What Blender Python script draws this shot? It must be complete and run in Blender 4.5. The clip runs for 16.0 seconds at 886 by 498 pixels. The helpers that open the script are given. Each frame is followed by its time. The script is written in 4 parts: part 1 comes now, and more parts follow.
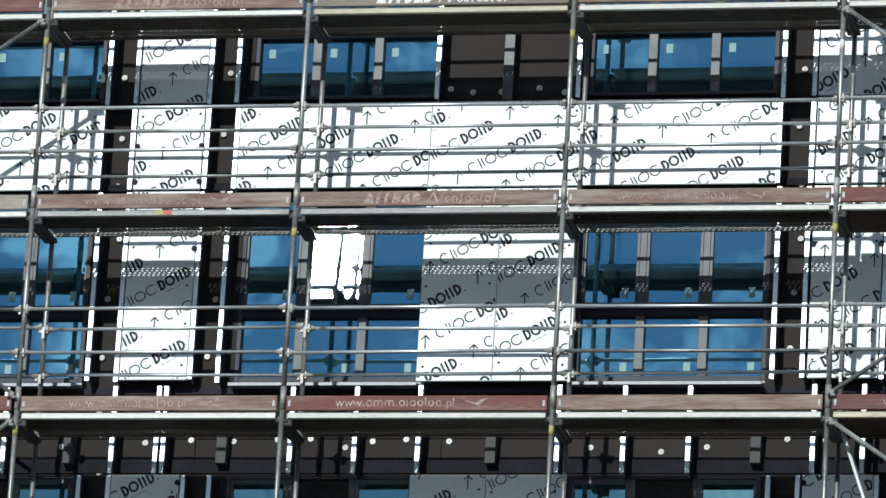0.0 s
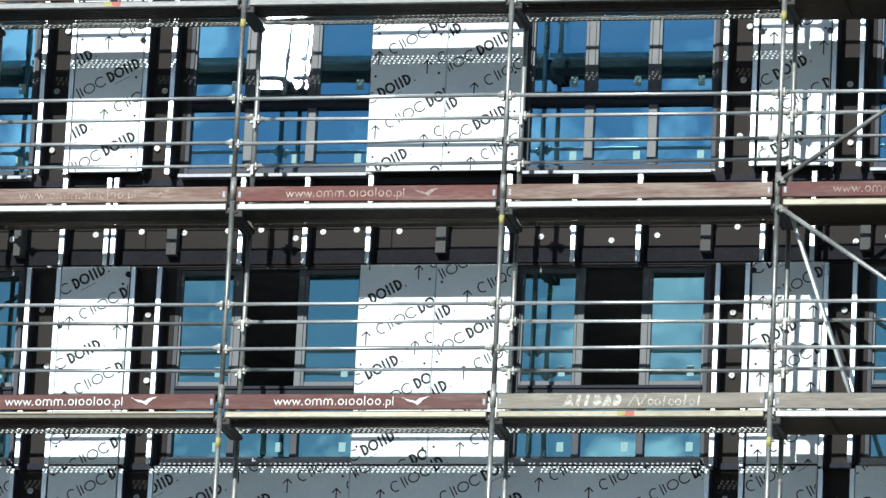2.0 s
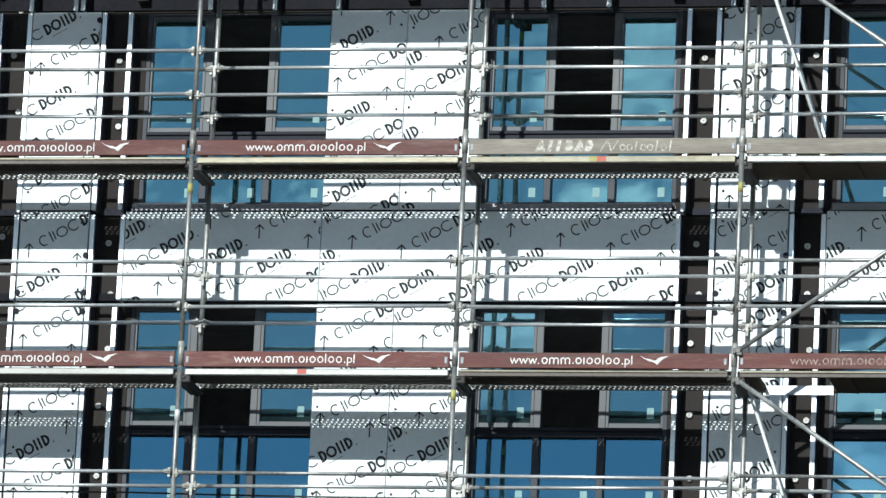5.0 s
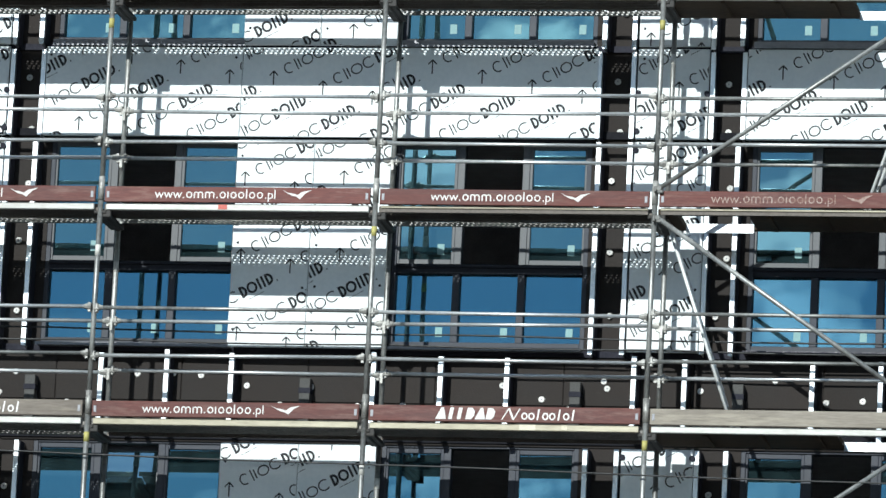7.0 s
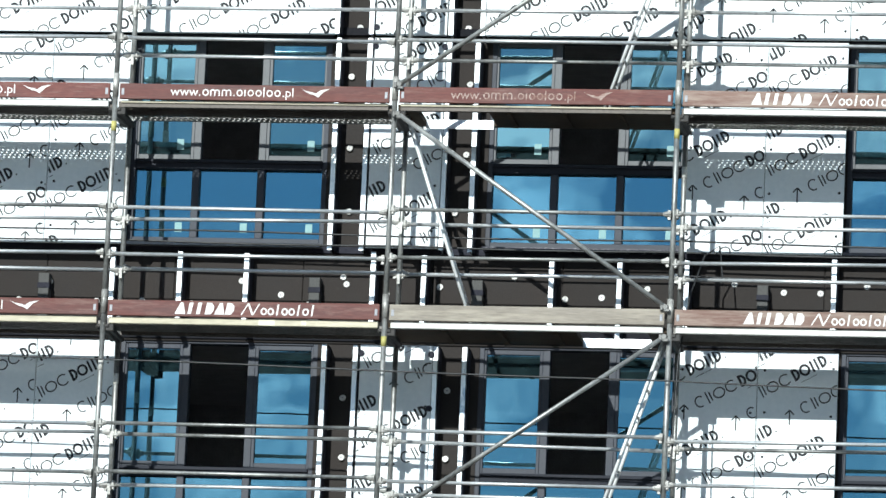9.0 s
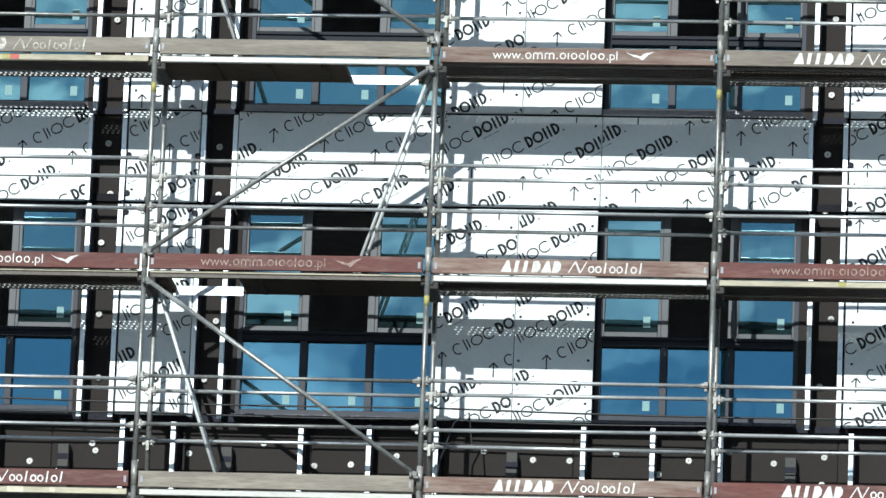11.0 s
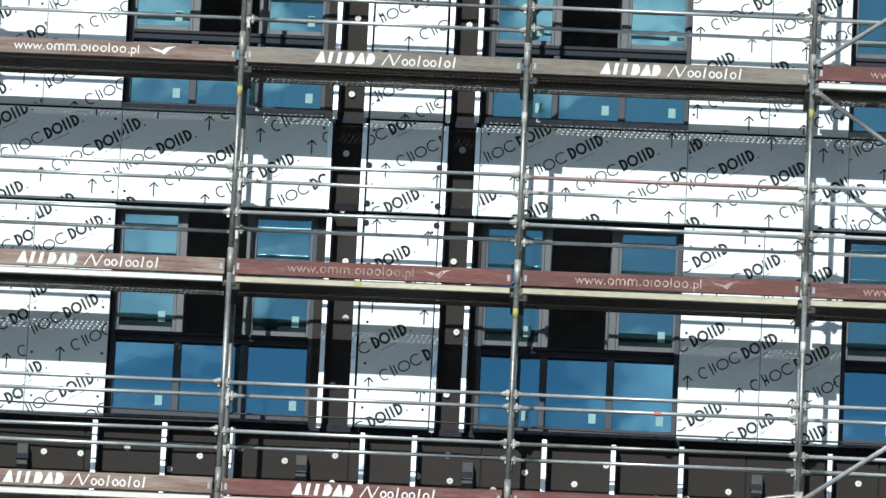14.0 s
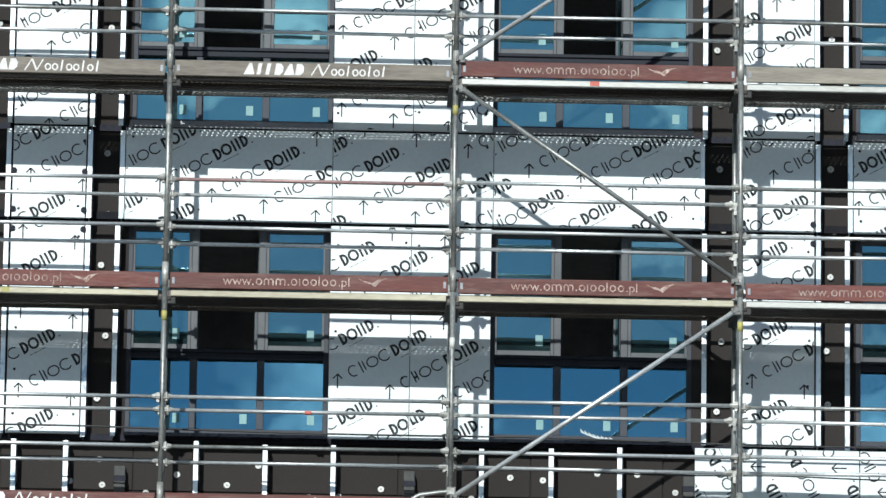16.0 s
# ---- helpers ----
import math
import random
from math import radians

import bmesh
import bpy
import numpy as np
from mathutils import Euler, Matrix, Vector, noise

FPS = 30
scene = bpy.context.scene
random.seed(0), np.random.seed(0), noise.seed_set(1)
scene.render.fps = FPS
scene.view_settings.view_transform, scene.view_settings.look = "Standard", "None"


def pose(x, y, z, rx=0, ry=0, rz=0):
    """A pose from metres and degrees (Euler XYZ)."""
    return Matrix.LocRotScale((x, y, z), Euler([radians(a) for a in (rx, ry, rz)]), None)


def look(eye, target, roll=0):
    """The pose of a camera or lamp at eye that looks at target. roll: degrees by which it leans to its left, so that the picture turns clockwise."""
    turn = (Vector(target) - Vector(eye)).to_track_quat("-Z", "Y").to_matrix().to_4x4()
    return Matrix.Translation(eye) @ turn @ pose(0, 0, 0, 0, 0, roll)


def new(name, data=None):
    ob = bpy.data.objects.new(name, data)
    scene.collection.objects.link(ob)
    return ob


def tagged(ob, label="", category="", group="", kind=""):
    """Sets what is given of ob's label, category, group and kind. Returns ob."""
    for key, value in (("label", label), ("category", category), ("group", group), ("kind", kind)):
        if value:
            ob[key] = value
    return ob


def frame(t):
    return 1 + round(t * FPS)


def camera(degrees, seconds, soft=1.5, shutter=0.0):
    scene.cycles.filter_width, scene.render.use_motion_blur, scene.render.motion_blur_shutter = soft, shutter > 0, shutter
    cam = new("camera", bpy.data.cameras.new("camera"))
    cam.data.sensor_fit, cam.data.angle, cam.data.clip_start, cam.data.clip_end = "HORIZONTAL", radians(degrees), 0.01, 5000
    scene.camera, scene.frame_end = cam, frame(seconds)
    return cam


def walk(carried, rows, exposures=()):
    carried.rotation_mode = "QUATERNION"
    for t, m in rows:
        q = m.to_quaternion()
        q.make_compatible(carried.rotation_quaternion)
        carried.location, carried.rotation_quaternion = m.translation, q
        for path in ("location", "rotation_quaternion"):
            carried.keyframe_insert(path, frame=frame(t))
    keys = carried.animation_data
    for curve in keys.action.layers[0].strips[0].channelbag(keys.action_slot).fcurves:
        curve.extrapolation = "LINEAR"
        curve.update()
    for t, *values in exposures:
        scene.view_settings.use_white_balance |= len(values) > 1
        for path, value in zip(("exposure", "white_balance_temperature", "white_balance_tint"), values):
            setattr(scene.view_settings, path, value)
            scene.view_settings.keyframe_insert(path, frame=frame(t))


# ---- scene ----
# One fixed standpoint on the ground; the camera only turns. (seconds, yaw, pitch, roll)
EYE = Vector((16.487, -55.516, 1.6))
TURNS = (
    (0, 12.663, 17.390, 3.414),
    (0.5, 12.552, 17.043, 3.318),
    (1, 12.342, 16.531, 3.219),
    (1.5, 12.179, 16.040, 3.112),
    (2, 12.086, 15.528, 2.866),
    (2.5, 12.051, 15.156, 2.691),
    (3, 12.011, 14.728, 2.727),
    (3.5, 11.976, 14.312, 2.711),
    (4, 11.953, 14.018, 2.645),
    (4.2, 11.943, 13.885, 2.666),
    (6.3, 11.200, 12.253, 2.841),
    (6.5, 11.130, 12.135, 2.862),
    (7, 10.911, 11.822, 2.860),
    (7.5, 10.589, 11.492, 2.692),
    (8, 10.080, 11.037, 2.546),
    (8.5, 9.105, 10.815, 2.562),
    (9, 8.481, 10.994, 2.580),
    (9.2, 8.230, 11.220, 2.549),
    (11.3, 5.856, 12.648, 2.417),
    (11.5, 5.568, 12.672, 2.527),
    (12, 4.856, 12.805, 2.376),
    (12.5, 4.217, 12.873, 2.235),
    (13, 3.383, 12.891, 2.289),
    (13.5, 2.670, 12.872, 2.463),
    (14, 1.796, 12.735, 2.786),
    (14.5, 1.062, 12.479, 2.056),
    (15, 0.142, 12.521, 1.626),
    (15.5, -0.659, 12.696, 1.208),
    (16, -1.454, 12.833, 0.814),
)


def aim(yaw, pitch, roll):
    a, b = radians(yaw), radians(pitch)
    way = Vector((-math.sin(a) * math.cos(b), math.cos(a) * math.cos(b), math.sin(b)))
    return look(EYE, EYE + way, roll)


# (seconds, stops, kelvin, tint)
EXPOSURES = [(t, stops, 5950, 1) for t, stops in ((0, -0.13), (0.5, -0.09), (1.5, 0.25), (2.5, 0.37), (4, 0.2), (6.5, 0.17), (7, 0.24), (8, 0.36), (9, 0.5), (11.5, 0.16), (13.5, 0.16), (16, 0.15))]
cam = camera(7.956, 16.0, soft=1.5)
walk(cam, [(t, aim(*turn)) for t, *turn in TURNS], exposures=EXPOSURES)

# ---- world and sun ----
SUN_WAY = Vector((0.25, 1.0, -0.58)).normalized()      # the way the light travels
world = bpy.data.worlds.new("daylight")
scene.world = world
world.use_nodes = True
wn, wl = world.node_tree.nodes, world.node_tree.links
sky = wn.new("ShaderNodeTexSky")
sky.sky_type, sky.sun_disc = "NISHITA", False
sky.sun_elevation, sky.sun_rotation = math.asin(-SUN_WAY.z), radians(192.5)
sky.air_density, sky.dust_density, sky.ozone_density = 1.0, 0.1, 3.0
cloud_noise = wn.new("ShaderNodeTexNoise")
cloud_noise.inputs["Scale"].default_value, cloud_noise.inputs["Detail"].default_value = 24.0, 8.0
cloud_ramp = wn.new("ShaderNodeValToRGB")
cloud_ramp.color_ramp.elements[0].position, cloud_ramp.color_ramp.elements[1].position = 0.51, 0.65
cloud_ramp.color_ramp.elements[1].color = (0.9, 0.9, 0.9, 1)
cloud_mix = wn.new("ShaderNodeMix")
cloud_mix.data_type = "RGBA"
cloud_mix.inputs["B"].default_value = (20.0, 21.0, 22.4, 1)
coords, drift = wn.new("ShaderNodeTexCoord"), wn.new("ShaderNodeMapping")
drift.inputs["Scale"].default_value, drift.inputs["Location"].default_value = (1, 1, 1.5), (0.4, 0.3, 0.15)
wl.new(coords.outputs["Generated"], drift.inputs["Vector"])
wl.new(drift.outputs["Vector"], cloud_noise.inputs["Vector"])
wl.new(cloud_noise.outputs["Fac"], cloud_ramp.inputs["Fac"])
wl.new(cloud_ramp.outputs["Color"], cloud_mix.inputs["Factor"])
wl.new(sky.outputs["Color"], cloud_mix.inputs["A"])
wl.new(cloud_mix.outputs["Result"], wn["Background"].inputs["Color"])
wn["Background"].inputs["Strength"].default_value = 0.052

sun = new("sun", bpy.data.lights.new("sun", "SUN"))
sun.data.energy, sun.data.angle, sun.data.color = 4.2, radians(0.53), (1.0, 0.96, 0.9)
sun.matrix_world = look((0, 0, 0), SUN_WAY)

# ---- the plan ----
Z0 = 9.83                       # height of the plan's zero over the ground
BAY, LIFT = 2.57, 2.0           # scaffold bay length and lift
COLS = range(-1, 10)            # rows of standards
LEVELS = range(0, 7)            # decks, counted downwards
UNIT, UNIT_X = 6.651, 0.655     # facade module and where its pier panel begins
FLOOR, TOP = 2.835, 13.29       # storey height; head of the topmost windows
WIN_H = 1.86
FRAME_H = 1.93
WIN_UP = 0.055                  # windows stand this much above the panel lines
PANEL_Y, WALL_Y, GLASS_Y = 1.0, 1.19, 1.25
LEFT, RIGHT = -3.4, 24.4        # ends of the facade


def deck_z(level):
    return Z0 + 12.0 - LIFT * level


LOW = (0.0, 0.0, 0.0, 0.05, 0.0)                 # windows that reach lower
PIER_FOOT = (0.0, 0.035, 0.0, -0.042, 0.0)       # feet of the pier panels, and of those between windows, off the common line
MID_FOOT = (0.0, 0.015, 0.0, -0.042, 0.0)


def head_z(k):
    return Z0 + TOP - FLOOR * k - (0.04 if k == 4 else 0.0)


# ---- materials ----
def material(name):
    m = bpy.data.materials.new(name)
    m.use_nodes = True
    return m, m.node_tree.nodes, m.node_tree.links, m.node_tree.nodes["Principled BSDF"]


def surface(name, dark, light, rough=0.6, metal=0.0, scale=6.0, fine=60.0, bump=0.1, vary=0.0, stretch=(1, 1, 1), rough_vary=0.15, grime_or_sheen=None, patch_at=0.6, patch_soft=0.07):
    """A surface with broad and fine mottling between two colours, gloss that varies, relief, and optional patches,
    grimy or with sheen painted in.
    """
    m, n, l, p = material(name)
    tc, mp = n.new("ShaderNodeTexCoord"), n.new("ShaderNodeMapping")
    mp.inputs["Scale"].default_value = stretch
    l.new(tc.outputs["Object"], mp.inputs["Vector"])
    info = n.new("ShaderNodeObjectInfo")
    shift = n.new("ShaderNodeVectorMath")
    shift.operation = "MULTIPLY_ADD"
    shift.inputs[1].default_value = (37.0, 19.0, 23.0)
    l.new(info.outputs["Random"], shift.inputs[0])
    l.new(mp.outputs["Vector"], shift.inputs[2])
    broad, small = n.new("ShaderNodeTexNoise"), n.new("ShaderNodeTexNoise")
    broad.inputs["Scale"].default_value, broad.inputs["Detail"].default_value = scale, 5
    small.inputs["Scale"].default_value, small.inputs["Detail"].default_value = fine, 3
    for tex in (broad, small):
        l.new(shift.outputs[0], tex.inputs["Vector"])
    both = n.new("ShaderNodeMath")
    both.operation = "MULTIPLY_ADD"
    both.inputs[1].default_value = 0.45
    l.new(small.outputs["Fac"], both.inputs[0])
    half = n.new("ShaderNodeMath")
    half.operation = "MULTIPLY"
    half.inputs[1].default_value = 0.6
    l.new(broad.outputs["Fac"], half.inputs[0])
    l.new(half.outputs[0], both.inputs[2])
    ramp = n.new("ShaderNodeValToRGB")
    ramp.color_ramp.elements[0].position, ramp.color_ramp.elements[1].position = 0.36, 0.68
    ramp.color_ramp.elements[0].color, ramp.color_ramp.elements[1].color = (*dark, 1), (*light, 1)
    l.new(both.outputs[0], ramp.inputs["Fac"])
    out = ramp.outputs["Color"]
    if grime_or_sheen:
        patch_noise = n.new("ShaderNodeTexNoise")
        patch_noise.inputs["Scale"].default_value, patch_noise.inputs["Detail"].default_value, patch_noise.inputs["Roughness"].default_value = scale * 2.3, 8, 0.7
        l.new(shift.outputs[0], patch_noise.inputs["Vector"])
        cut = n.new("ShaderNodeValToRGB")
        cut.color_ramp.elements[0].position, cut.color_ramp.elements[1].position = patch_at, patch_at + patch_soft
        l.new(patch_noise.outputs["Fac"], cut.inputs["Fac"])
        mix = n.new("ShaderNodeMix")
        mix.data_type = "RGBA"
        mix.inputs["B"].default_value = (*grime_or_sheen, 1)
        l.new(cut.outputs["Color"], mix.inputs["Factor"])
        l.new(out, mix.inputs["A"])
        out = mix.outputs["Result"]
    if vary:
        hsv, span = n.new("ShaderNodeHueSaturation"), n.new("ShaderNodeMapRange")
        span.inputs["To Min"].default_value, span.inputs["To Max"].default_value = 1 - vary, 1 + vary
        l.new(info.outputs["Random"], span.inputs["Value"])
        l.new(span.outputs["Result"], hsv.inputs["Value"])
        l.new(out, hsv.inputs["Color"])
        out = hsv.outputs["Color"]
    l.new(out, p.inputs["Base Color"])
    p.inputs["Metallic"].default_value = metal
    rr = n.new("ShaderNodeMapRange")
    rr.inputs["To Min"].default_value, rr.inputs["To Max"].default_value = max(0.05, rough - rough_vary), min(1, rough + rough_vary)
    l.new(broad.outputs["Fac"], rr.inputs["Value"])
    l.new(rr.outputs["Result"], p.inputs["Roughness"])
    if bump:
        b = n.new("ShaderNodeBump")
        b.inputs["Strength"].default_value, b.inputs["Distance"].default_value = bump, 0.004
        l.new(small.outputs["Fac"], b.inputs["Height"])
        l.new(b.outputs["Normal"], p.inputs["Normal"])
    return m


def glazing(name, tint, share, rough=0.004, wave=0.2):
    """Coated glazing: a tinted mirror layer over a pane that lets the dark room behind show."""
    m, n, l, p = material(name)
    n.remove(p)
    mirror, clear, mix = n.new("ShaderNodeBsdfGlossy"), n.new("ShaderNodeBsdfTransparent"), n.new("ShaderNodeMixShader")
    mirror.inputs["Color"].default_value, mirror.inputs["Roughness"].default_value = (*tint, 1), rough
    clear.inputs["Color"].default_value = (0.55, 0.64, 0.67, 1)
    mix.inputs["Fac"].default_value = share
    tc, tex, bump = n.new("ShaderNodeTexCoord"), n.new("ShaderNodeTexNoise"), n.new("ShaderNodeBump")
    tex.inputs["Scale"].default_value, tex.inputs["Detail"].default_value = 2.2, 1
    bump.inputs["Strength"].default_value, bump.inputs["Distance"].default_value = wave, 0.006
    l.new(tc.outputs["Object"], tex.inputs["Vector"])
    l.new(tex.outputs["Fac"], bump.inputs["Height"])
    l.new(bump.outputs["Normal"], mirror.inputs["Normal"])
    l.new(clear.outputs[0], mix.inputs[1])
    l.new(mirror.outputs[0], mix.inputs[2])
    dust_veil, film, spots, span = n.new("ShaderNodeBsdfDiffuse"), n.new("ShaderNodeMixShader"), n.new("ShaderNodeTexNoise"), n.new("ShaderNodeMapRange")
    # Dust, tinted teal so that it also paints a veil over dark reflections.
    dust_veil.inputs["Color"].default_value = (0.2, 0.36, 0.4, 1)
    spots.inputs["Scale"].default_value, spots.inputs["Detail"].default_value = 3.5, 6
    span.inputs["From Min"].default_value, span.inputs["From Max"].default_value = 0.35, 0.75
    span.inputs["To Min"].default_value, span.inputs["To Max"].default_value = 0.025, 0.075
    l.new(tc.outputs["Object"], spots.inputs["Vector"])
    l.new(spots.outputs["Fac"], span.inputs["Value"])
    l.new(span.outputs["Result"], film.inputs["Fac"])
    l.new(mix.outputs[0], film.inputs[1])
    l.new(dust_veil.outputs[0], film.inputs[2])
    l.new(film.outputs[0], n["Material Output"].inputs["Surface"])
    return m


PANEL = surface("panel_film", (0.74, 0.78, 0.80), (0.84, 0.87, 0.88), rough=0.42, scale=1.6, fine=25, bump=0.05, vary=0.04, grime_or_sheen=(0.62, 0.65, 0.67), patch_at=0.68)
PANEL_EDGE = surface("panel_core", (0.25, 0.25, 0.26), (0.34, 0.34, 0.35), rough=0.5, metal=0.3)
INK = surface("black_print", (0.022, 0.022, 0.025), (0.044, 0.044, 0.048), rough=0.95, bump=0, rough_vary=0.04)
INK_THIN = surface("grey_print", (0.016, 0.016, 0.018), (0.04, 0.04, 0.044), rough=0.95, bump=0, rough_vary=0.04)
FLEECE = surface("insulation_fleece", (0.016, 0.0126, 0.0115), (0.027, 0.0212, 0.0188), rough=0.9, scale=3, fine=90, bump=0.5, vary=0.15, grime_or_sheen=(0.035, 0.029, 0.025), patch_at=0.66)
DISC = surface("anchor_plastic", (0.55, 0.53, 0.5), (0.78, 0.77, 0.74), rough=0.6, vary=0.3, grime_or_sheen=(0.3, 0.27, 0.24), patch_at=0.6)
MEMBRANE = surface("black_membrane", (0.021, 0.021, 0.029), (0.038, 0.038, 0.05), rough=0.88, scale=5, fine=40, bump=0.4, rough_vary=0.08)
# Bluish patches: brushed reflections painted into the aluminium.
RAIL = surface("mill_aluminium", (0.74, 0.79, 0.84), (0.92, 0.935, 0.95), rough=0.34, metal=0.55, scale=3, fine=50, bump=0.05, vary=0.08, stretch=(1, 1, 0.6), grime_or_sheen=(0.36, 0.45, 0.56), patch_at=0.57)
LADDER_ALU = surface("worn_ladder_aluminium", (0.68, 0.68, 0.67), (0.88, 0.88, 0.87), rough=0.45, metal=0.2, scale=6, fine=60, bump=0.05, vary=0.06, grime_or_sheen=(0.4, 0.39, 0.37), patch_at=0.6)
BRACKET = surface("grey_bracket", (0.04, 0.039, 0.038), (0.075, 0.073, 0.07), rough=0.7)
ANTHRACITE = surface("anthracite_frame", (0.055, 0.058, 0.066), (0.09, 0.092, 0.1), rough=0.45, scale=4, bump=0.05, grime_or_sheen=(0.14, 0.14, 0.145), patch_at=0.66)
FRAME_DARK = surface("dark_frame", (0.028, 0.031, 0.043), (0.046, 0.05, 0.066), rough=0.62, scale=4, bump=0.05)
DARK_STEEL = surface("dark_steel", (0.032, 0.03, 0.029), (0.065, 0.06, 0.057), rough=0.7, metal=0.3, scale=8, bump=0.3)
SILL = surface("aluminium_sill", (0.2, 0.2, 0.22), (0.32, 0.32, 0.34), rough=0.5, metal=0.4, stretch=(0.4, 1, 1))
FOIL = surface("crumpled_foil", (0.018, 0.016, 0.028), (0.075, 0.068, 0.092), rough=0.3, scale=9, fine=30, bump=1.0)
STICKER = surface("pane_sticker", (0.18, 0.31, 0.32), (0.26, 0.42, 0.42), rough=0.6, bump=0)
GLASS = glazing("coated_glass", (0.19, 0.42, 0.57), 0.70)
# One coating: these tints carry how bright the sky mirrors in each row.
GLASS_PALE_SKY = glazing("coated_glass_pale_sky", (0.285, 0.53, 0.58), 0.74)
GLASS_GREY_SKY = glazing("coated_glass_grey_sky", (0.245, 0.45, 0.525), 0.72)
GLASS_LOW_SKY = glazing("coated_glass_low_sky", (0.205, 0.425, 0.545), 0.72)
GLASS_HIGH_SKY = glazing("coated_glass_high_sky", (0.235, 0.53, 0.75), 0.72)
# Bright cloudy sky in the ajar casement painted in as a lighter tint.
GLASS_BRIGHT_SKY = glazing("coated_glass_bright_sky", (0.5, 0.74, 0.8), 0.8)
# Transom's shaded grooves painted in as a blackened copy of the frame.
FRAME_SHADED = surface("shaded_transom", (0.019, 0.02, 0.028), (0.031, 0.033, 0.043), rough=0.6, scale=4, bump=0.05)
GLASS_TILT = glazing("coated_glass_tilted", (0.8, 0.85, 0.9), 0.62, 0.07, 0)
ROOM = surface("plastered_room", (0.46, 0.45, 0.455), (0.6, 0.59, 0.59), rough=0.9)
STEEL = surface("galvanised_steel", (0.16, 0.16, 0.155), (0.43, 0.43, 0.415), rough=0.45, metal=0.6, scale=5, fine=60, bump=0.1, vary=0.15, stretch=(1, 1, 0.5), grime_or_sheen=(0.5, 0.49, 0.46), patch_at=0.62)
STEEL_BRIGHT = surface("bright_galvanised_steel", (0.46, 0.465, 0.47), (0.74, 0.745, 0.75), rough=0.36, metal=0.6, scale=5, fine=60, bump=0.1, vary=0.15, stretch=(0.5, 1, 1), grime_or_sheen=(0.3, 0.28, 0.26), patch_at=0.62)
DULL_STEEL = surface("dull_steel", (0.1, 0.098, 0.094), (0.26, 0.255, 0.245), rough=0.6, metal=0.4, scale=12, fine=80, bump=0.3, vary=0.15)
RED_STEEL = surface("red_stained_steel", (0.26, 0.15, 0.145), (0.44, 0.29, 0.275), rough=0.5, metal=0.3, scale=5, fine=60, stretch=(0.5, 1, 1), grime_or_sheen=(0.5, 0.46, 0.44), patch_at=0.56)
CASTING = surface("cast_steel", (0.17, 0.162, 0.15), (0.54, 0.525, 0.495), rough=0.5, metal=0.35, scale=14, fine=80, bump=0.3, vary=0.2)
DECK_STEEL = surface("deck_steel", (0.08, 0.068, 0.06), (0.16, 0.138, 0.122), rough=0.6, metal=0.4, scale=4, fine=40, bump=0.2, vary=0.1, grime_or_sheen=(0.07, 0.06, 0.055), patch_at=0.6)
# Lighter copy of the deck steel: brighter light under the lowest decks painted in.
DECK_STEEL_LIT = surface("lit_deck_steel", (0.13, 0.122, 0.115), (0.27, 0.25, 0.235), rough=0.6, metal=0.3, scale=4, fine=40, bump=0.2, vary=0.1, grime_or_sheen=(0.1, 0.09, 0.08), patch_at=0.6)
DECK_EDGE = surface("deck_edge", (0.52, 0.5, 0.46), (0.76, 0.745, 0.71), rough=0.5, scale=5, fine=50, vary=0.15, stretch=(0.25, 1, 1), grime_or_sheen=(0.35, 0.31, 0.26), patch_at=0.64)
DECK_EDGE_GREY = surface("grey_deck_edge", (0.27, 0.26, 0.255), (0.46, 0.45, 0.445), rough=0.6, scale=5, fine=50, vary=0.12, stretch=(0.25, 1, 1), grime_or_sheen=(0.2, 0.18, 0.17), patch_at=0.56, patch_soft=0.15)
DECK_EDGE_WOOD = surface("deck_edge_wood", (0.4, 0.355, 0.26), (0.66, 0.6, 0.46), rough=0.7, scale=5, fine=50, vary=0.12, stretch=(0.2, 1, 1), grime_or_sheen=(0.25, 0.22, 0.18), patch_at=0.62)
PLY = surface("deck_plywood", (0.036, 0.025, 0.017), (0.078, 0.056, 0.038), rough=0.8, scale=3, fine=40, stretch=(0.3, 1, 1), grime_or_sheen=(0.13, 0.105, 0.08), patch_at=0.7)
RED = surface("red_stained_board", (0.08, 0.019, 0.016), (0.155, 0.045, 0.036), rough=0.65, scale=7, fine=70, bump=0.3, vary=0.15, stretch=(0.15, 1, 1), grime_or_sheen=(0.2, 0.105, 0.085), patch_at=0.5, patch_soft=0.2)
FADED = surface("faded_red_board", (0.135, 0.064, 0.05), (0.235, 0.15, 0.122), rough=0.75, scale=7, fine=70, bump=0.4, vary=0.15, stretch=(0.12, 1, 1), grime_or_sheen=(0.34, 0.27, 0.225), patch_at=0.42, patch_soft=0.24)
BROWN = surface("weathered_brown_board", (0.13, 0.108, 0.09), (0.25, 0.215, 0.185), rough=0.8, scale=7, fine=70, bump=0.4, vary=0.12, stretch=(0.12, 1, 1), grime_or_sheen=(0.27, 0.235, 0.19), patch_at=0.48, patch_soft=0.22)
GREYWOOD = surface("grey_wood_board", (0.2, 0.172, 0.142), (0.34, 0.302, 0.258), rough=0.85, scale=7, fine=80, bump=0.5, vary=0.12, stretch=(0.1, 1, 1), grime_or_sheen=(0.4, 0.355, 0.29), patch_at=0.48, patch_soft=0.2)
BLACK_STRIP = surface("black_strip", (0.011, 0.011, 0.014), (0.02, 0.02, 0.025), rough=0.9, scale=5, fine=40, bump=0.4, rough_vary=0.05)
CREAM = surface("cream_mark", (0.55, 0.5, 0.38), (0.75, 0.7, 0.56), rough=0.6)
PAINT = surface("white_stencil", (0.6, 0.56, 0.54), (0.85, 0.83, 0.81), rough=0.7, scale=12, fine=70, bump=0, vary=0.05)
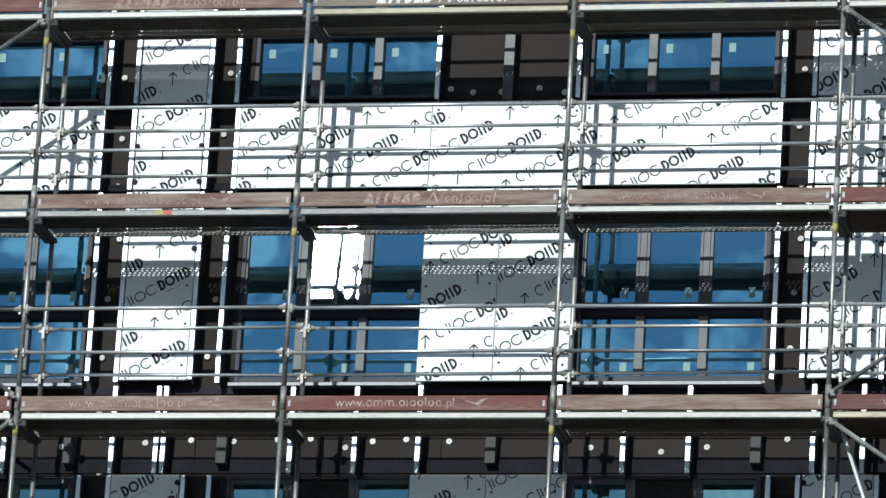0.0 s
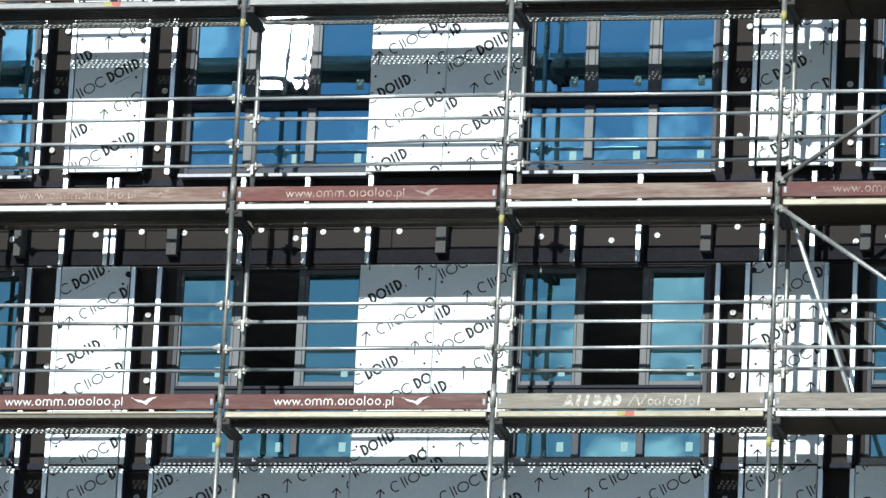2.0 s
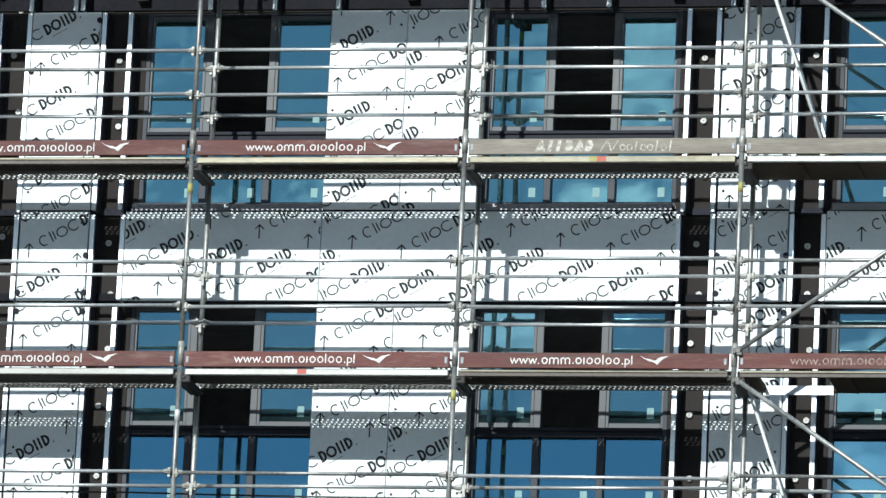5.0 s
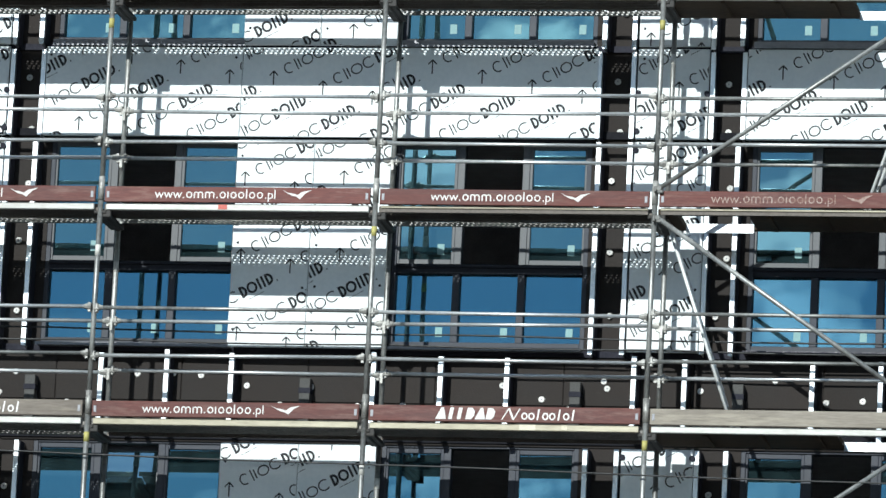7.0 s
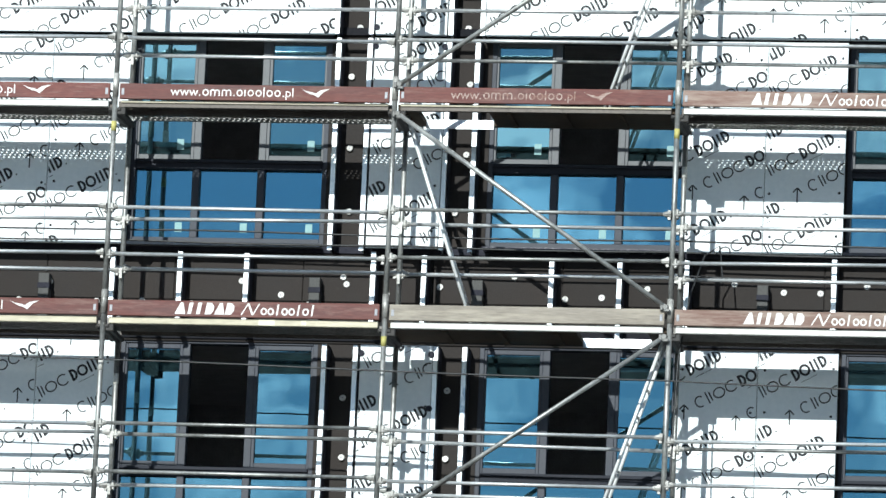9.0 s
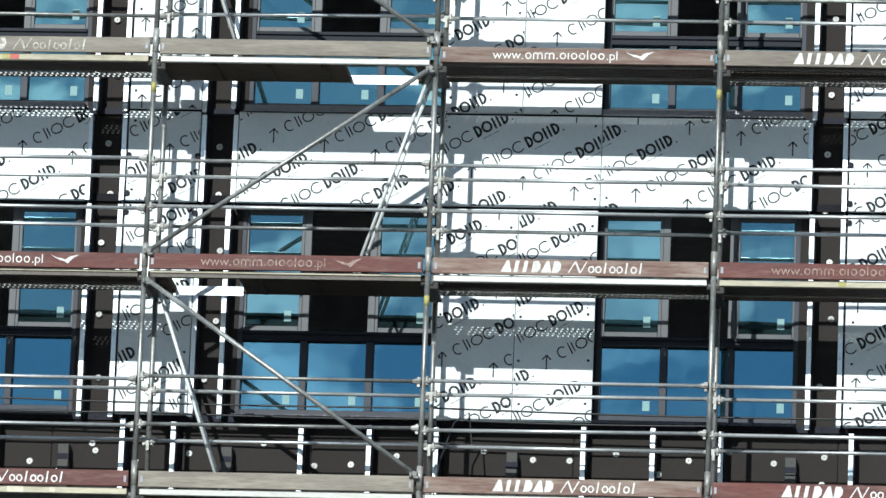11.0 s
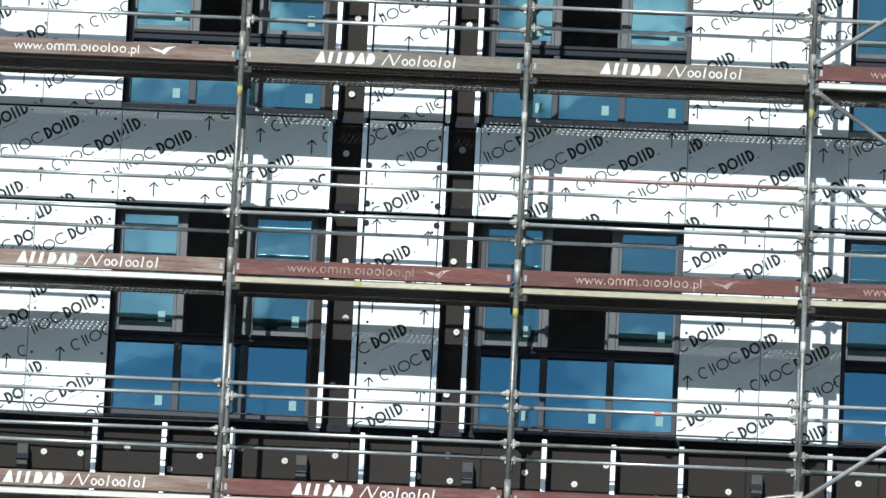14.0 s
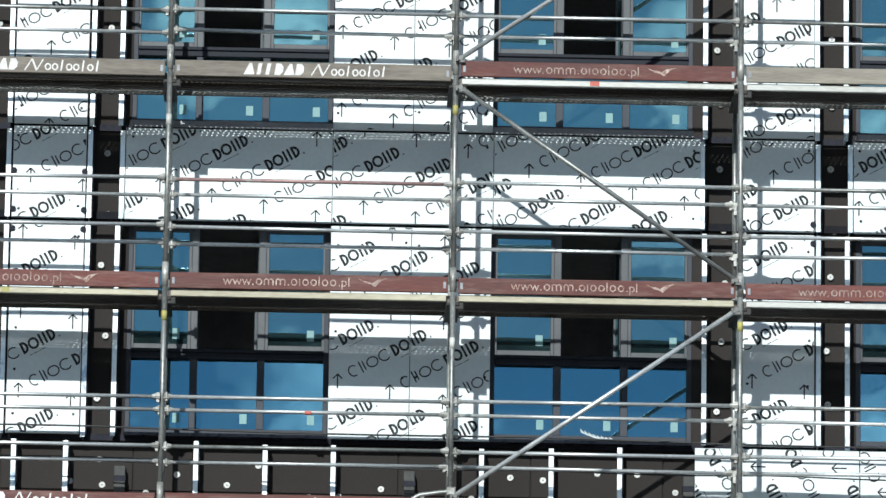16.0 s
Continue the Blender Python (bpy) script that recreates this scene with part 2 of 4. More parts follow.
PAINT_PALE = surface("pale_worn_stencil", (0.34, 0.31, 0.265), (0.72, 0.69, 0.63), rough=0.75, scale=12, fine=70, bump=0, vary=0.1, grime_or_sheen=(0.3, 0.265, 0.22), patch_at=0.48)
PAINT_WORN = surface("worn_white_stencil", (0.22, 0.13, 0.11), (0.52, 0.42, 0.37), rough=0.75, scale=12, fine=70, bump=0, vary=0.15, grime_or_sheen=(0.24, 0.13, 0.1), patch_at=0.5)
YELLOW = surface("yellow_mark", (0.32, 0.29, 0.09), (0.5, 0.45, 0.15), rough=0.6)
RED_MARK = surface("red_mark", (0.45, 0.09, 0.07), (0.6, 0.15, 0.11), rough=0.6)
CABLE = surface("black_cable", (0.012, 0.012, 0.013), (0.03, 0.03, 0.032), rough=0.5)
RENDER = surface("plain_render", (0.2, 0.19, 0.18), (0.3, 0.29, 0.28), rough=0.9, scale=1.5)
SOIL = surface("site_ground", (0.04, 0.039, 0.037), (0.08, 0.078, 0.073), rough=0.95, scale=0.15, fine=4, bump=0.3, grime_or_sheen=(0.07, 0.075, 0.045), patch_at=0.58)
for dull in (BLACK_STRIP, MEMBRANE, FRAME_SHADED, PLY):
    dull.node_tree.nodes["Principled BSDF"].inputs["Specular IOR Level"].default_value = 0.15


# ---- mesh helpers ----
class Shape:
    """Collects boxes, tubes and flat pieces into one mesh."""

    def __init__(self):
        self.v, self.f, self.m = [], [], []

    def poly(self, pts, mat=0):
        base = len(self.v)
        self.v += [tuple(p) for p in pts]
        self.f.append(tuple(range(base, base + len(pts))))
        self.m.append(mat)
        return self

    def box(self, x0, x1, y0, y1, z0, z1, mat=0, cut=0.0):
        """A box; cut chamfers its edges that face the front."""
        b = len(self.v)
        c = cut
        front = [(x0 + c, y0, z0 + c), (x1 - c, y0, z0 + c), (x1 - c, y0, z1 - c), (x0 + c, y0, z1 - c)]
        ring = [(x0, y0 + c, z0), (x1, y0 + c, z0), (x1, y0 + c, z1), (x0, y0 + c, z1)]
        back = [(x0, y1, z0), (x1, y1, z0), (x1, y1, z1), (x0, y1, z1)]
        if c:
            self.v += front + ring + back
            faces = [(0, 1, 2, 3), (11, 10, 9, 8)]
            for i in range(4):
                j = (i + 1) % 4
                faces += [(i, i + 4, j + 4, j), (i + 4, i + 8, j + 8, j + 4)]
        else:
            self.v += ring + back
            faces = [(0, 1, 2, 3), (7, 6, 5, 4)] + [(i, i + 4, (i + 1) % 4 + 4, (i + 1) % 4) for i in range(4)]
        self.f += [tuple(b + i for i in face) for face in faces]
        self.m += [mat] * len(faces)
        return self

    def tube(self, a, b, r, sides=10, mat=0, r2=None):
        a, b = Vector(a), Vector(b)
        q = (b - a).to_track_quat("Z", "Y")
        base = len(self.v)
        for end, rad in ((a, r), (b, r if r2 is None else r2)):
            for i in range(sides):
                w = 2 * math.pi * i / sides
                self.v.append(tuple(end + q @ Vector((rad * math.cos(w), rad * math.sin(w), 0))))
        for i in range(sides):
            j = (i + 1) % sides
            self.f.append((base + i, base + j, base + sides + j, base + sides + i))
        self.f += [tuple(base + i for i in reversed(range(sides))), tuple(base + sides + i for i in range(sides))]
        self.m += [mat] * (sides + 2)
        return self

    def path(self, pts, r, sides=6):
        """One bent tube through the points."""
        base, pts = len(self.v), [Vector(p) for p in pts]
        for i, p in enumerate(pts):
            q = (pts[min(i + 1, len(pts) - 1)] - pts[max(i - 1, 0)]).to_track_quat("Z", "Y")
            for s in range(sides):
                w = 2 * math.pi * s / sides
                self.v.append(tuple(p + q @ Vector((r * math.cos(w), r * math.sin(w), 0))))
        for i in range(len(pts) - 1):
            for s in range(sides):
                n = (s + 1) % sides
                self.f.append((base + i * sides + s, base + i * sides + n, base + (i + 1) * sides + n, base + (i + 1) * sides + s))
                self.m.append(0)
        return self

    def mesh(self, name, *mats, smooth=False):
        me = bpy.data.meshes.new(name)
        me.from_pydata(self.v, [], self.f)
        for mat in mats:
            me.materials.append(mat)
        me.polygons.foreach_set("material_index", self.m)
        me.polygons.foreach_set("use_smooth", [smooth and len(f) == 4 for f in self.f])
        me.update()
        return me


def thing(name, at, label, category, group="", kind=""):
    """An empty at a thing's base, to which its parts are bound."""
    ob = new(name)
    ob.location = at
    ob.empty_display_size = 0.1
    return tagged(ob, label, category, group, kind)


def part(name, data, parent, at=(0, 0, 0), label="", turn=None):
    """A mesh (or a Shape with its materials) as one part under a thing."""
    ob = new(name, data)
    ob.parent = parent
    ob.location = at
    if turn:
        ob.rotation_euler = turn
    return tagged(ob, label)


def clip(poly, x0, x1, z0, z1):
    """A convex outline cut to an upright rectangle."""
    for axis, limit, sign in ((0, x0, 1), (0, x1, -1), (1, z0, 1), (1, z1, -1)):
        out = []
        for i, p in enumerate(poly):
            q = poly[i - 1]
            dp, dq = sign * (p[axis] - limit), sign * (q[axis] - limit)
            if (dp >= 0) != (dq >= 0):
                s = dq / (dq - dp)
                out.append((q[0] + s * (p[0] - q[0]), q[1] + s * (p[1] - q[1])))
            if dp >= 0:
                out.append(p)
        poly = out
        if len(poly) < 3:
            return []
    return poly


# ---- plain printed shapes: rings, open rings and strokes, a unit high ----
def ring(cx, cz, rx, rz, w, start=0.0, sweep=360.0, steps=12):
    out = []
    for i in range(steps):
        a, b = radians(start + sweep * i / steps), radians(start + sweep * (i + 1) / steps)
        out.append([(cx + rx * math.cos(a), cz + rz * math.sin(a)), (cx + rx * math.cos(b), cz + rz * math.sin(b)),
                    (cx + (rx - w) * math.cos(b), cz + (rz - w) * math.sin(b)), (cx + (rx - w) * math.cos(a), cz + (rz - w) * math.sin(a))])
    return out


def stroke(x0, z0, x1, z1, w):
    dx, dz = x1 - x0, z1 - z0
    n = math.hypot(dx, dz)
    ox, oz = -dz / n * w / 2, dx / n * w / 2
    return [[(x0 + ox, z0 + oz), (x0 - ox, z0 - oz), (x1 - ox, z1 - oz), (x1 + ox, z1 + oz)]]


# one printed line: thin shapes, then bold ones
THIN_LINE = (ring(0.5, 0.5, 0.44, 0.5, 0.11, 40, 250, 9) + stroke(1.18, 0, 1.18, 1, 0.11) + stroke(1.46, 0.1, 1.46, 0.9, 0.11) + ring(2.2, 0.46, 0.52, 0.46, 0.11)
             + ring(3.32, 0.5, 0.53, 0.5, 0.11, 45, 270, 9))
BOLD_LINE = (stroke(4.12, 0, 4.12, 1, 0.2) + ring(4.2, 0.5, 0.42, 0.5, 0.2, -90, 180, 7) + ring(5.1, 0.5, 0.46, 0.5, 0.19)
             + stroke(5.76, 0, 5.76, 1, 0.18) + stroke(6.14, 0, 6.14, 1, 0.18) + stroke(6.5, 0, 6.5, 1, 0.19)
             + ring(6.56, 0.5, 0.46, 0.5, 0.2, -90, 180, 7) + ring(7.25, 0.08, 0.08, 0.08, 0.079, steps=5))
FINE_LINE = [bar for x, n in ((4.4, 0.3), (4.77, 0.42), (5.27, 0.14), (5.47, 0.36)) for bar in stroke(x, -0.28, x + n, -0.28, 0.045)]
ARROW = stroke(0, 0, 0, 1.15, 0.11) + stroke(0, 1.2, -0.36, 0.82, 0.11) + stroke(0, 1.2, 0.36, 0.82, 0.11)


# ---- ground and building shell ----
ground_mesh = Shape().poly([(-2500, -2500, 0), (2500, -2500, 0), (2500, 2500, 0), (-2500, 2500, 0)]).mesh("ground", SOIL)
tagged(new("ground", ground_mesh), "bare trodden building-site soil", "ground", kind="structure")

# facade pieces in one module: windows at these offsets, each with three lights
WIN_X = (1.10, 4.41)
WIN_W = 1.84
LIGHTS = ((0.035, 0.582), (0.648, 1.192), (1.258, 1.805))
units = range(-1, 4)


def unit_x(u):
    return UNIT_X + UNIT * u


def inside(x0, x1):
    return x0 > LEFT + 0.1 and x1 < RIGHT - 0.1


openings = [(x, x + WIN_W) for x in (0.99894 * (unit_x(u) + o) + 0.0175 for u in units for o in WIN_X)]
openings = [o for o in openings if inside(*o)]

front = Shape()
roof_z, low_z = Z0 + 14.6, Z0 - 0.55
front.box(LEFT, RIGHT, WALL_Y, 1.5, 0, head_z(4) + WIN_UP - WIN_H - 0.02)
for k in range(5):
    z1, z0 = head_z(k) + WIN_UP + FRAME_H - WIN_H + 0.02, head_z(k) + WIN_UP - WIN_H - 0.02 - LOW[k]
    x = LEFT
    for a, b in openings:
        front.box(x, a, WALL_Y, 1.5, z0, z1)
        x = b
    front.box(x, RIGHT, WALL_Y, 1.5, z0, z1)
    above = roof_z if k == 0 else head_z(k - 1) + WIN_UP - WIN_H - 0.02 - LOW[k - 1]
    front.box(LEFT, RIGHT, WALL_Y, 1.5, z1, above)
wall_front = tagged(new("wall_front", front.mesh("wall_front", FLEECE)), "outer wall clad in dark brown insulation fleece", "wall", kind="structure")
tagged(new("wall_west", Shape().box(LEFT - 0.3, LEFT, WALL_Y, 14, 0, roof_z).mesh("wall_west", RENDER)), "plain grey side wall", "wall", kind="structure")
tagged(new("wall_east", Shape().box(RIGHT, RIGHT + 0.3, WALL_Y, 14, 0, roof_z).mesh("wall_east", RENDER)), "plain grey side wall", "wall", kind="structure")
tagged(new("wall_back", Shape().box(LEFT, RIGHT, 13.7, 14, 0, roof_z).mesh("wall_back", RENDER)), "plain grey rear wall", "wall", kind="structure")
tagged(new("wall_inner", Shape().box(LEFT, RIGHT, 6.0, 6.15, 0, roof_z - 0.3).mesh("wall_inner", ROOM)), "raw concrete inner wall of the rooms", "wall", kind="structure")
tagged(new("roof", Shape().box(LEFT - 0.3, RIGHT + 0.3, WALL_Y, 14, roof_z, roof_z + 0.25).mesh("roof", RENDER)), "flat grey roof slab", "roof", kind="structure")
for k in range(6):
    z = head_z(k) + 0.32
    tagged(new("floor_slab", Shape().box(LEFT, RIGHT, 1.5, 13.7, z, z + 0.24).mesh("floor_slab", ROOM)), "raw concrete storey slab", "floor", kind="structure")
for u in units:
    for o in (0.35, 3.67):
        x = unit_x(u) + o
        if inside(x, x):
            tagged(new("wall_partition", Shape().box(x - 0.1, x + 0.1, 1.5, 6.0, low_z - 2, roof_z - 0.3).mesh("wall_partition", ROOM)), "raw concrete partition wall", "wall", kind="structure")


# ---- cladding panels with printed film ----
# where the print begins on a sheet, from its lower corner, by module and storey
SHORT = {(0, 0): (0.27, 0.295), (0, 2): (0.099, 0.412), (1, 2): (0.39, 0.411), (2, 2): (0.164, 0.324), (3, 2): (0.291, 0.444)}
SPAN_0 = {(0, 0): (0.303, 0.081), (0, 2): (0.346, 0.046), (1, 2): (0.325, 0.57), (2, 2): (0.316, 0.257), (3, 2): (0.047, 0.168)}
SPAN_1 = {(0, 0): (0.286, 0.022), (0, 2): (0.298, 0.494), (1, 2): (0.279, 0.246), (2, 2): (0.283, 0.081)}
SPAN_2 = {(0, 0): (0.308, 0.556), (0, 2): (0.331, 0.608), (1, 2): (0.322, 0.054), (2, 2): (0.319, 0.456)}
MID_A = {(0, 1): (0.071, 0.332), (0, 2): (0.089, 0.406), (0, 3): (0.086, 0.014), (0, 4): (0.1, 0.688), (1, 3): (0.079, 0.452), (1, 2): (0.076, 0.283), (2, 3): (0.081, 0.419), (2, 2): (0.075, 0.116), (1, 4): (0.076, 0.562)}
MID_B = {(0, 1): (0.273, 0.01), (0, 2): (0.305, 0.068), (0, 3): (0.288, 0.031), (0, 4): (0.309, 0.403), (1, 3): (0.299, 0.44), (1, 2): (0.291, 0.64), (2, 3): (0.299, 0.245), (2, 2): (0.315, -0.036), (1, 4): (0.298, 0.532)}
PIER = {(0, 0): (0.316, 0.177), (1, 3): (-0.16, -0.057), (1, 4): (-0.153, 0.09), (3, 2): (0.318, 0.458), (0, 2): (0.103, 0.569), (2, 3): (0.108, 0.279), (2, 2): (0.318, 0.648), (3, 3): (0.1, 0.493), (0, 1): (0.312, 0.524), (1, 1): (0.123, 0.471), (1, 2): (0.108, -0.004)}
rng = random.Random(5)


def printing(x0, x1, z0, z1, seed, turned=False, start=None):
    """The film's diagonal print on a panel, cut at its edges; turned: laid on its side."""
    r = random.Random(seed)
    bold, thin = Shape(), Shape()
    w, h = (z1 - z0, x1 - x0) if turned else (x1 - x0, z1 - z0)
    ox, oz = start or (r.uniform(0, 0.47), r.uniform(0, 0.7))
    size, lean = 0.1125, radians(28.5)
    c, s = math.cos(lean), math.sin(lean)

    def put(shape, polys, px, pz, k, cs, sn):
        for poly in polys:
            pts = [(px + k * (a * cs - b * sn), pz + k * (a * sn + b * cs)) for a, b in poly]
            pts = clip(pts, 0.006, w - 0.006, 0.006, h - 0.006)
            if pts:
                if turned:
                    pts = [(h - b, a) for a, b in pts]
                shape.poly([(a - (x1 - x0) / 2, 0, b) for a, b in pts])

    nx, nz = int(w / 0.49) + 4, int(h / 0.7) + 5
    for i in range(-3, nx):
        for j in range(-3, nz):
            px, pz = ox + 0.474 * i + 0.12, oz + 0.735 * j - 0.092 * i + 0.09
            if px > w + 0.2 or px < -1.0 or pz > h + 0.2 or pz < -0.7:
                continue
            put(thin, THIN_LINE, px, pz, size, c, s)
            put(bold, BOLD_LINE, px, pz, size, c, s)
            put(thin, FINE_LINE, px, pz, size, c, s)
            put(bold, ARROW, px - 0.12, pz - 0.09, size, 1, 0)
    return bold, thin


def panel(x0, x1, z0, z1, seed, label, turned=False, start=None, group="cladding panels"):
    """A cassette panel: a film-covered face with folded edges, and its print."""
    cx = (x0 + x1) / 2
    ob = thing("cladding_panel", (cx, PANEL_Y, z0), label, "cladding panel", group)
    h, hw = z1 - z0, (x1 - x0) / 2
    sh = Shape().box(-hw, hw, 0, 0.028, 0, h, cut=0.004)
    sh.m = [0] + [0] * (len(sh.m) - 1)
    face = part("face", sh.mesh("face", PANEL), ob)
    back = Shape().box(-hw + 0.02, hw - 0.02, 0.028, 0.06, 0.02, h - 0.02)
    part("tray", back.mesh("tray", PANEL_EDGE), ob, label="dark folded tray behind the face")
    bold, thin = printing(x0, x1, z0, z1, seed, turned, start)
    if bold.f:
        part("bold_print", bold.mesh("bold_print", INK), face, (0, -0.0016, 0), "black bold marks and arrows")["kind"] = "stuff"
    if thin.f:
        part("fine_print", thin.mesh("fine_print", INK_THIN), face, (0, -0.0014, 0), "thin dark grey marks")["kind"] = "stuff"
    rows = [0.1, h - 0.1] if h < 1 else [0.16 + (h - 0.32) * n / 4 for n in range(5)]
    r = random.Random(seed)
    for z in rows:
        for x in (-hw + 0.055, hw - 0.055):
            if r.random() < 0.7:
                part("rivet", rivet_mesh, face, (x + r.uniform(-0.015, 0.015), 0, z + r.uniform(-0.02, 0.02)))
    return ob


def lifted(start, foot):
    """The print's beginning, kept at its height when a panel's foot moves."""
    return start and (start[0], start[1] - foot)


rivet_mesh = Shape().tube((0, 0.001, 0), (0, -0.006, 0), 0.0135, 8, r2=0.011).mesh("rivet", INK)
WHITE_PANEL = "white film-covered cladding panel with diagonal black print"
seed = 0
for u in units:
    U = unit_x(u)
    for k in range(5):
        top, bot = head_z(k) + 0.06, head_z(k) - WIN_H - 0.01
        seed += 10
        foot, mid_foot = PIER_FOOT[k], MID_FOOT[k]
        if inside(U, U + 0.75):
            panel(U + 0.035, U + 0.70, bot + foot, top, seed, "narrow white film-covered pier panel between dark strips", start=lifted(PIER.get((u, k)), foot))
        if inside(U + 2.93, U + 4.42) and not (k == 0 and u == 0):
            panel(U + 2.945, U + 3.675, bot + mid_foot, top, seed + 1, WHITE_PANEL + " between windows", start=lifted(MID_A.get((u, k)), mid_foot))
            panel(U + 3.681, U + 4.405, bot + mid_foot, top, seed + 2, WHITE_PANEL + " between windows", start=lifted(MID_B.get((u, k)), mid_foot))
        if k in (0, 2):         # clad spandrels below these windows
            z1, z0 = head_z(k) - WIN_H - 0.032, head_z(k + 1) + 0.085
            if inside(U, U + 0.75):
                panel(U + 0.035, U + 0.70, z0, z1, seed + 3, "short white film-covered pier panel between dark strips", start=SHORT.get((u, k)))
            for n, (a, b) in enumerate(((1.06, 2.945), (2.951, 4.415), (4.421, 6.31))):
                if inside(U + a, U + b):
                    panel(U + a, U + b, z0, z1, seed + 4 + n, WHITE_PANEL + " below a window", start=(SPAN_0, SPAN_1, SPAN_2)[n].get((u, k)))
# two turned panels by the last pier, on the bare spandrel
U = unit_x(3)
for n, (a, b) in enumerate(((-0.38, 1.11), (1.12, 2.6))):
    panel(U + a, U + b, head_z(4) + 0.1, head_z(3) - WIN_H - 0.075, 901 + n, "white film-covered panel hung with its print sideways", True)


# ---- support rails, brackets, anchor discs ----
def rail_mesh(h):
    sh = Shape().box(-0.0215, 0.0215, -0.006, -0.002, 0, h).box(-0.004, 0.004, -0.002, 0.17, 0, h)
    return sh.mesh("rail_profile", RAIL)


# Black leaf added where the gap right of the rail lies in shade.
def gap_leaf_mesh(h):
    return Shape().box(0.03, 0.034, 0.01, 0.17, 0.0, h).mesh("gap_shade_leaf", MEMBRANE)


rail_cache = {}


def rail(x, z0, z1, label="bright aluminium support rail on the dark wall"):
    h = round(z1 - z0, 3)
    if h not in rail_cache:
        rail_cache[h] = (rail_mesh(h), gap_leaf_mesh(h))
    ob = thing("support_rail", (x, PANEL_Y + 0.01, z0), label, "support rail", "facade support rails")
    part("profile", rail_cache[h][0], ob)
    part("leaf", rail_cache[h][1], ob, label="black leaf for the shaded gap beside the rail")
    return ob


disc_mesh = Shape().tube((0, 0, 0), (0, -0.009, 0), 0.031, 12, r2=0.027).tube((0, -0.009, 0), (0, -0.0105, 0), 0.008, 8, 1).mesh("anchor_disc", DISC, SILL)


def disc(x, z):
    part("anchor_disc", disc_mesh, wall_front, (x, WALL_Y - 0.016, z))


bracket_mesh = Shape().box(-0.05, 0.05, -0.13, 0, -0.28, 0.16, cut=0.004).mesh("bracket", BRACKET)
strap_mesh = Shape().box(-0.055, 0.055, -0.135, 0, 0.02, 0.07).mesh("strap", MEMBRANE)
clip_mesh = Shape().tube((0, 0.10, 0), (0, -0.012, 0), 0.034, 10, r2=0.028).mesh("clip_bracket", MEMBRANE)
for u in units:
    U = unit_x(u)
    for k in range(5):
        top, bot = head_z(k) + 0.055, head_z(k) - WIN_H - 0.02
        for off in (-0.295, -0.005, 0.735, 1.0):
            if inside(U + off, U + off):
                rail(U + off + rng.uniform(-0.01, 0.01), bot + PIER_FOOT[k] + rng.uniform(-0.02, 0.02), top)
                if k in (0, 2):
                    rail(U + off + (0.03 if off > 0.9 else -0.03 if off < -0.2 else 0), head_z(k + 1) + 0.09, bot - 0.04)
        for off in (-0.15, 0.87):
            if inside(U + off, U + off):
                for dz in (-0.35, -0.95, -1.55):
                    disc(U + off + rng.uniform(-0.05, 0.05), head_z(k) + dz + rng.uniform(-0.08, 0.08))
                disc(U + off + rng.uniform(-0.04, 0.04), bot - 0.26 + rng.uniform(-0.05, 0.05))
                disc(U + off + rng.uniform(-0.04, 0.04), bot - 0.80 + rng.uniform(-0.04, 0.04))
        for off in (0.047, 0.69):
            for z in ((head_z(k) - 0.02, head_z(k) - 0.52) + ((head_z(k + 1) + 0.16, head_z(k + 1) + 0.52) if k in (0, 2) else ())):
                if inside(U + off, U + off) and rng.random() < 0.75:
                    ob = thing("clip_bracket", (U + off, PANEL_Y, z), "small black clip bracket at a panel edge", "bracket", "clip brackets")
                    part("body", clip_mesh, ob)
        if k in (1, 3):         # bare spandrels with short rails
            z1, z0 = bot - 0.05, head_z(k + 1) + (0.075 if k == 1 else 0.15)
            first = (0.01, 0.445, 0.515) if u == 0 else (0.115, 0.585)
            for off in (*first, 1.76, 2.385, 3.0, 4.34, 4.97, 5.59):
                if inside(U + off, U + off) and not (k == 3 and u == 3 and off < 2.7):
                    rail(U + off, z0, z1 + (0.035 if k == 1 else rng.uniform(-0.055, -0.015)), "short aluminium support rail on the bare spandrel")
            for off in (1.075, 3.69, 6.22):
                if inside(U + off, U + off):
                    ob = thing("wall_bracket", (U + off, WALL_Y, (z0 + z1) / 2 - 0.02), "grey steel wall bracket with a dark strap", "bracket", "wall brackets")
                    part("plate", bracket_mesh, ob)
                    part("strap", strap_mesh, ob)
            x = U - 0.15
            while x < U + UNIT - 0.3:
                if inside(x, x):
                    disc(x, (z0 + z1) / 2 + rng.choice((-0.17, -0.12, -0.05, 0.02) if k == 1 else (0.0, 0.1, 0.18, -0.1)) + rng.uniform(-0.02, 0.02))
                x += rng.uniform(0.26, 0.5)
# the bare bay of the top storey
for off in (2.98, 4.36):
    rail(unit_x(0) + off, head_z(0) - WIN_H, head_z(0) + 0.05)
post = thing("wall_post", (unit_x(0) + 3.66, WALL_Y, head_z(0) - WIN_H), "grey steel post on the bare dark wall", "post")
part("flange", Shape().box(-0.05, 0.05, -0.13, -0.12, 0, WIN_H + 0.05, cut=0.003).mesh("flange", ANTHRACITE), post)
part("web", Shape().box(-0.006, 0.006, -0.12, 0, 0, WIN_H + 0.05).mesh("web", ANTHRACITE), post)
for off in (3.08, 3.3, 3.58, 3.95, 4.2):
    disc(unit_x(0) + off, head_z(0) - WIN_H + 0.13 + rng.uniform(-0.03, 0.03))
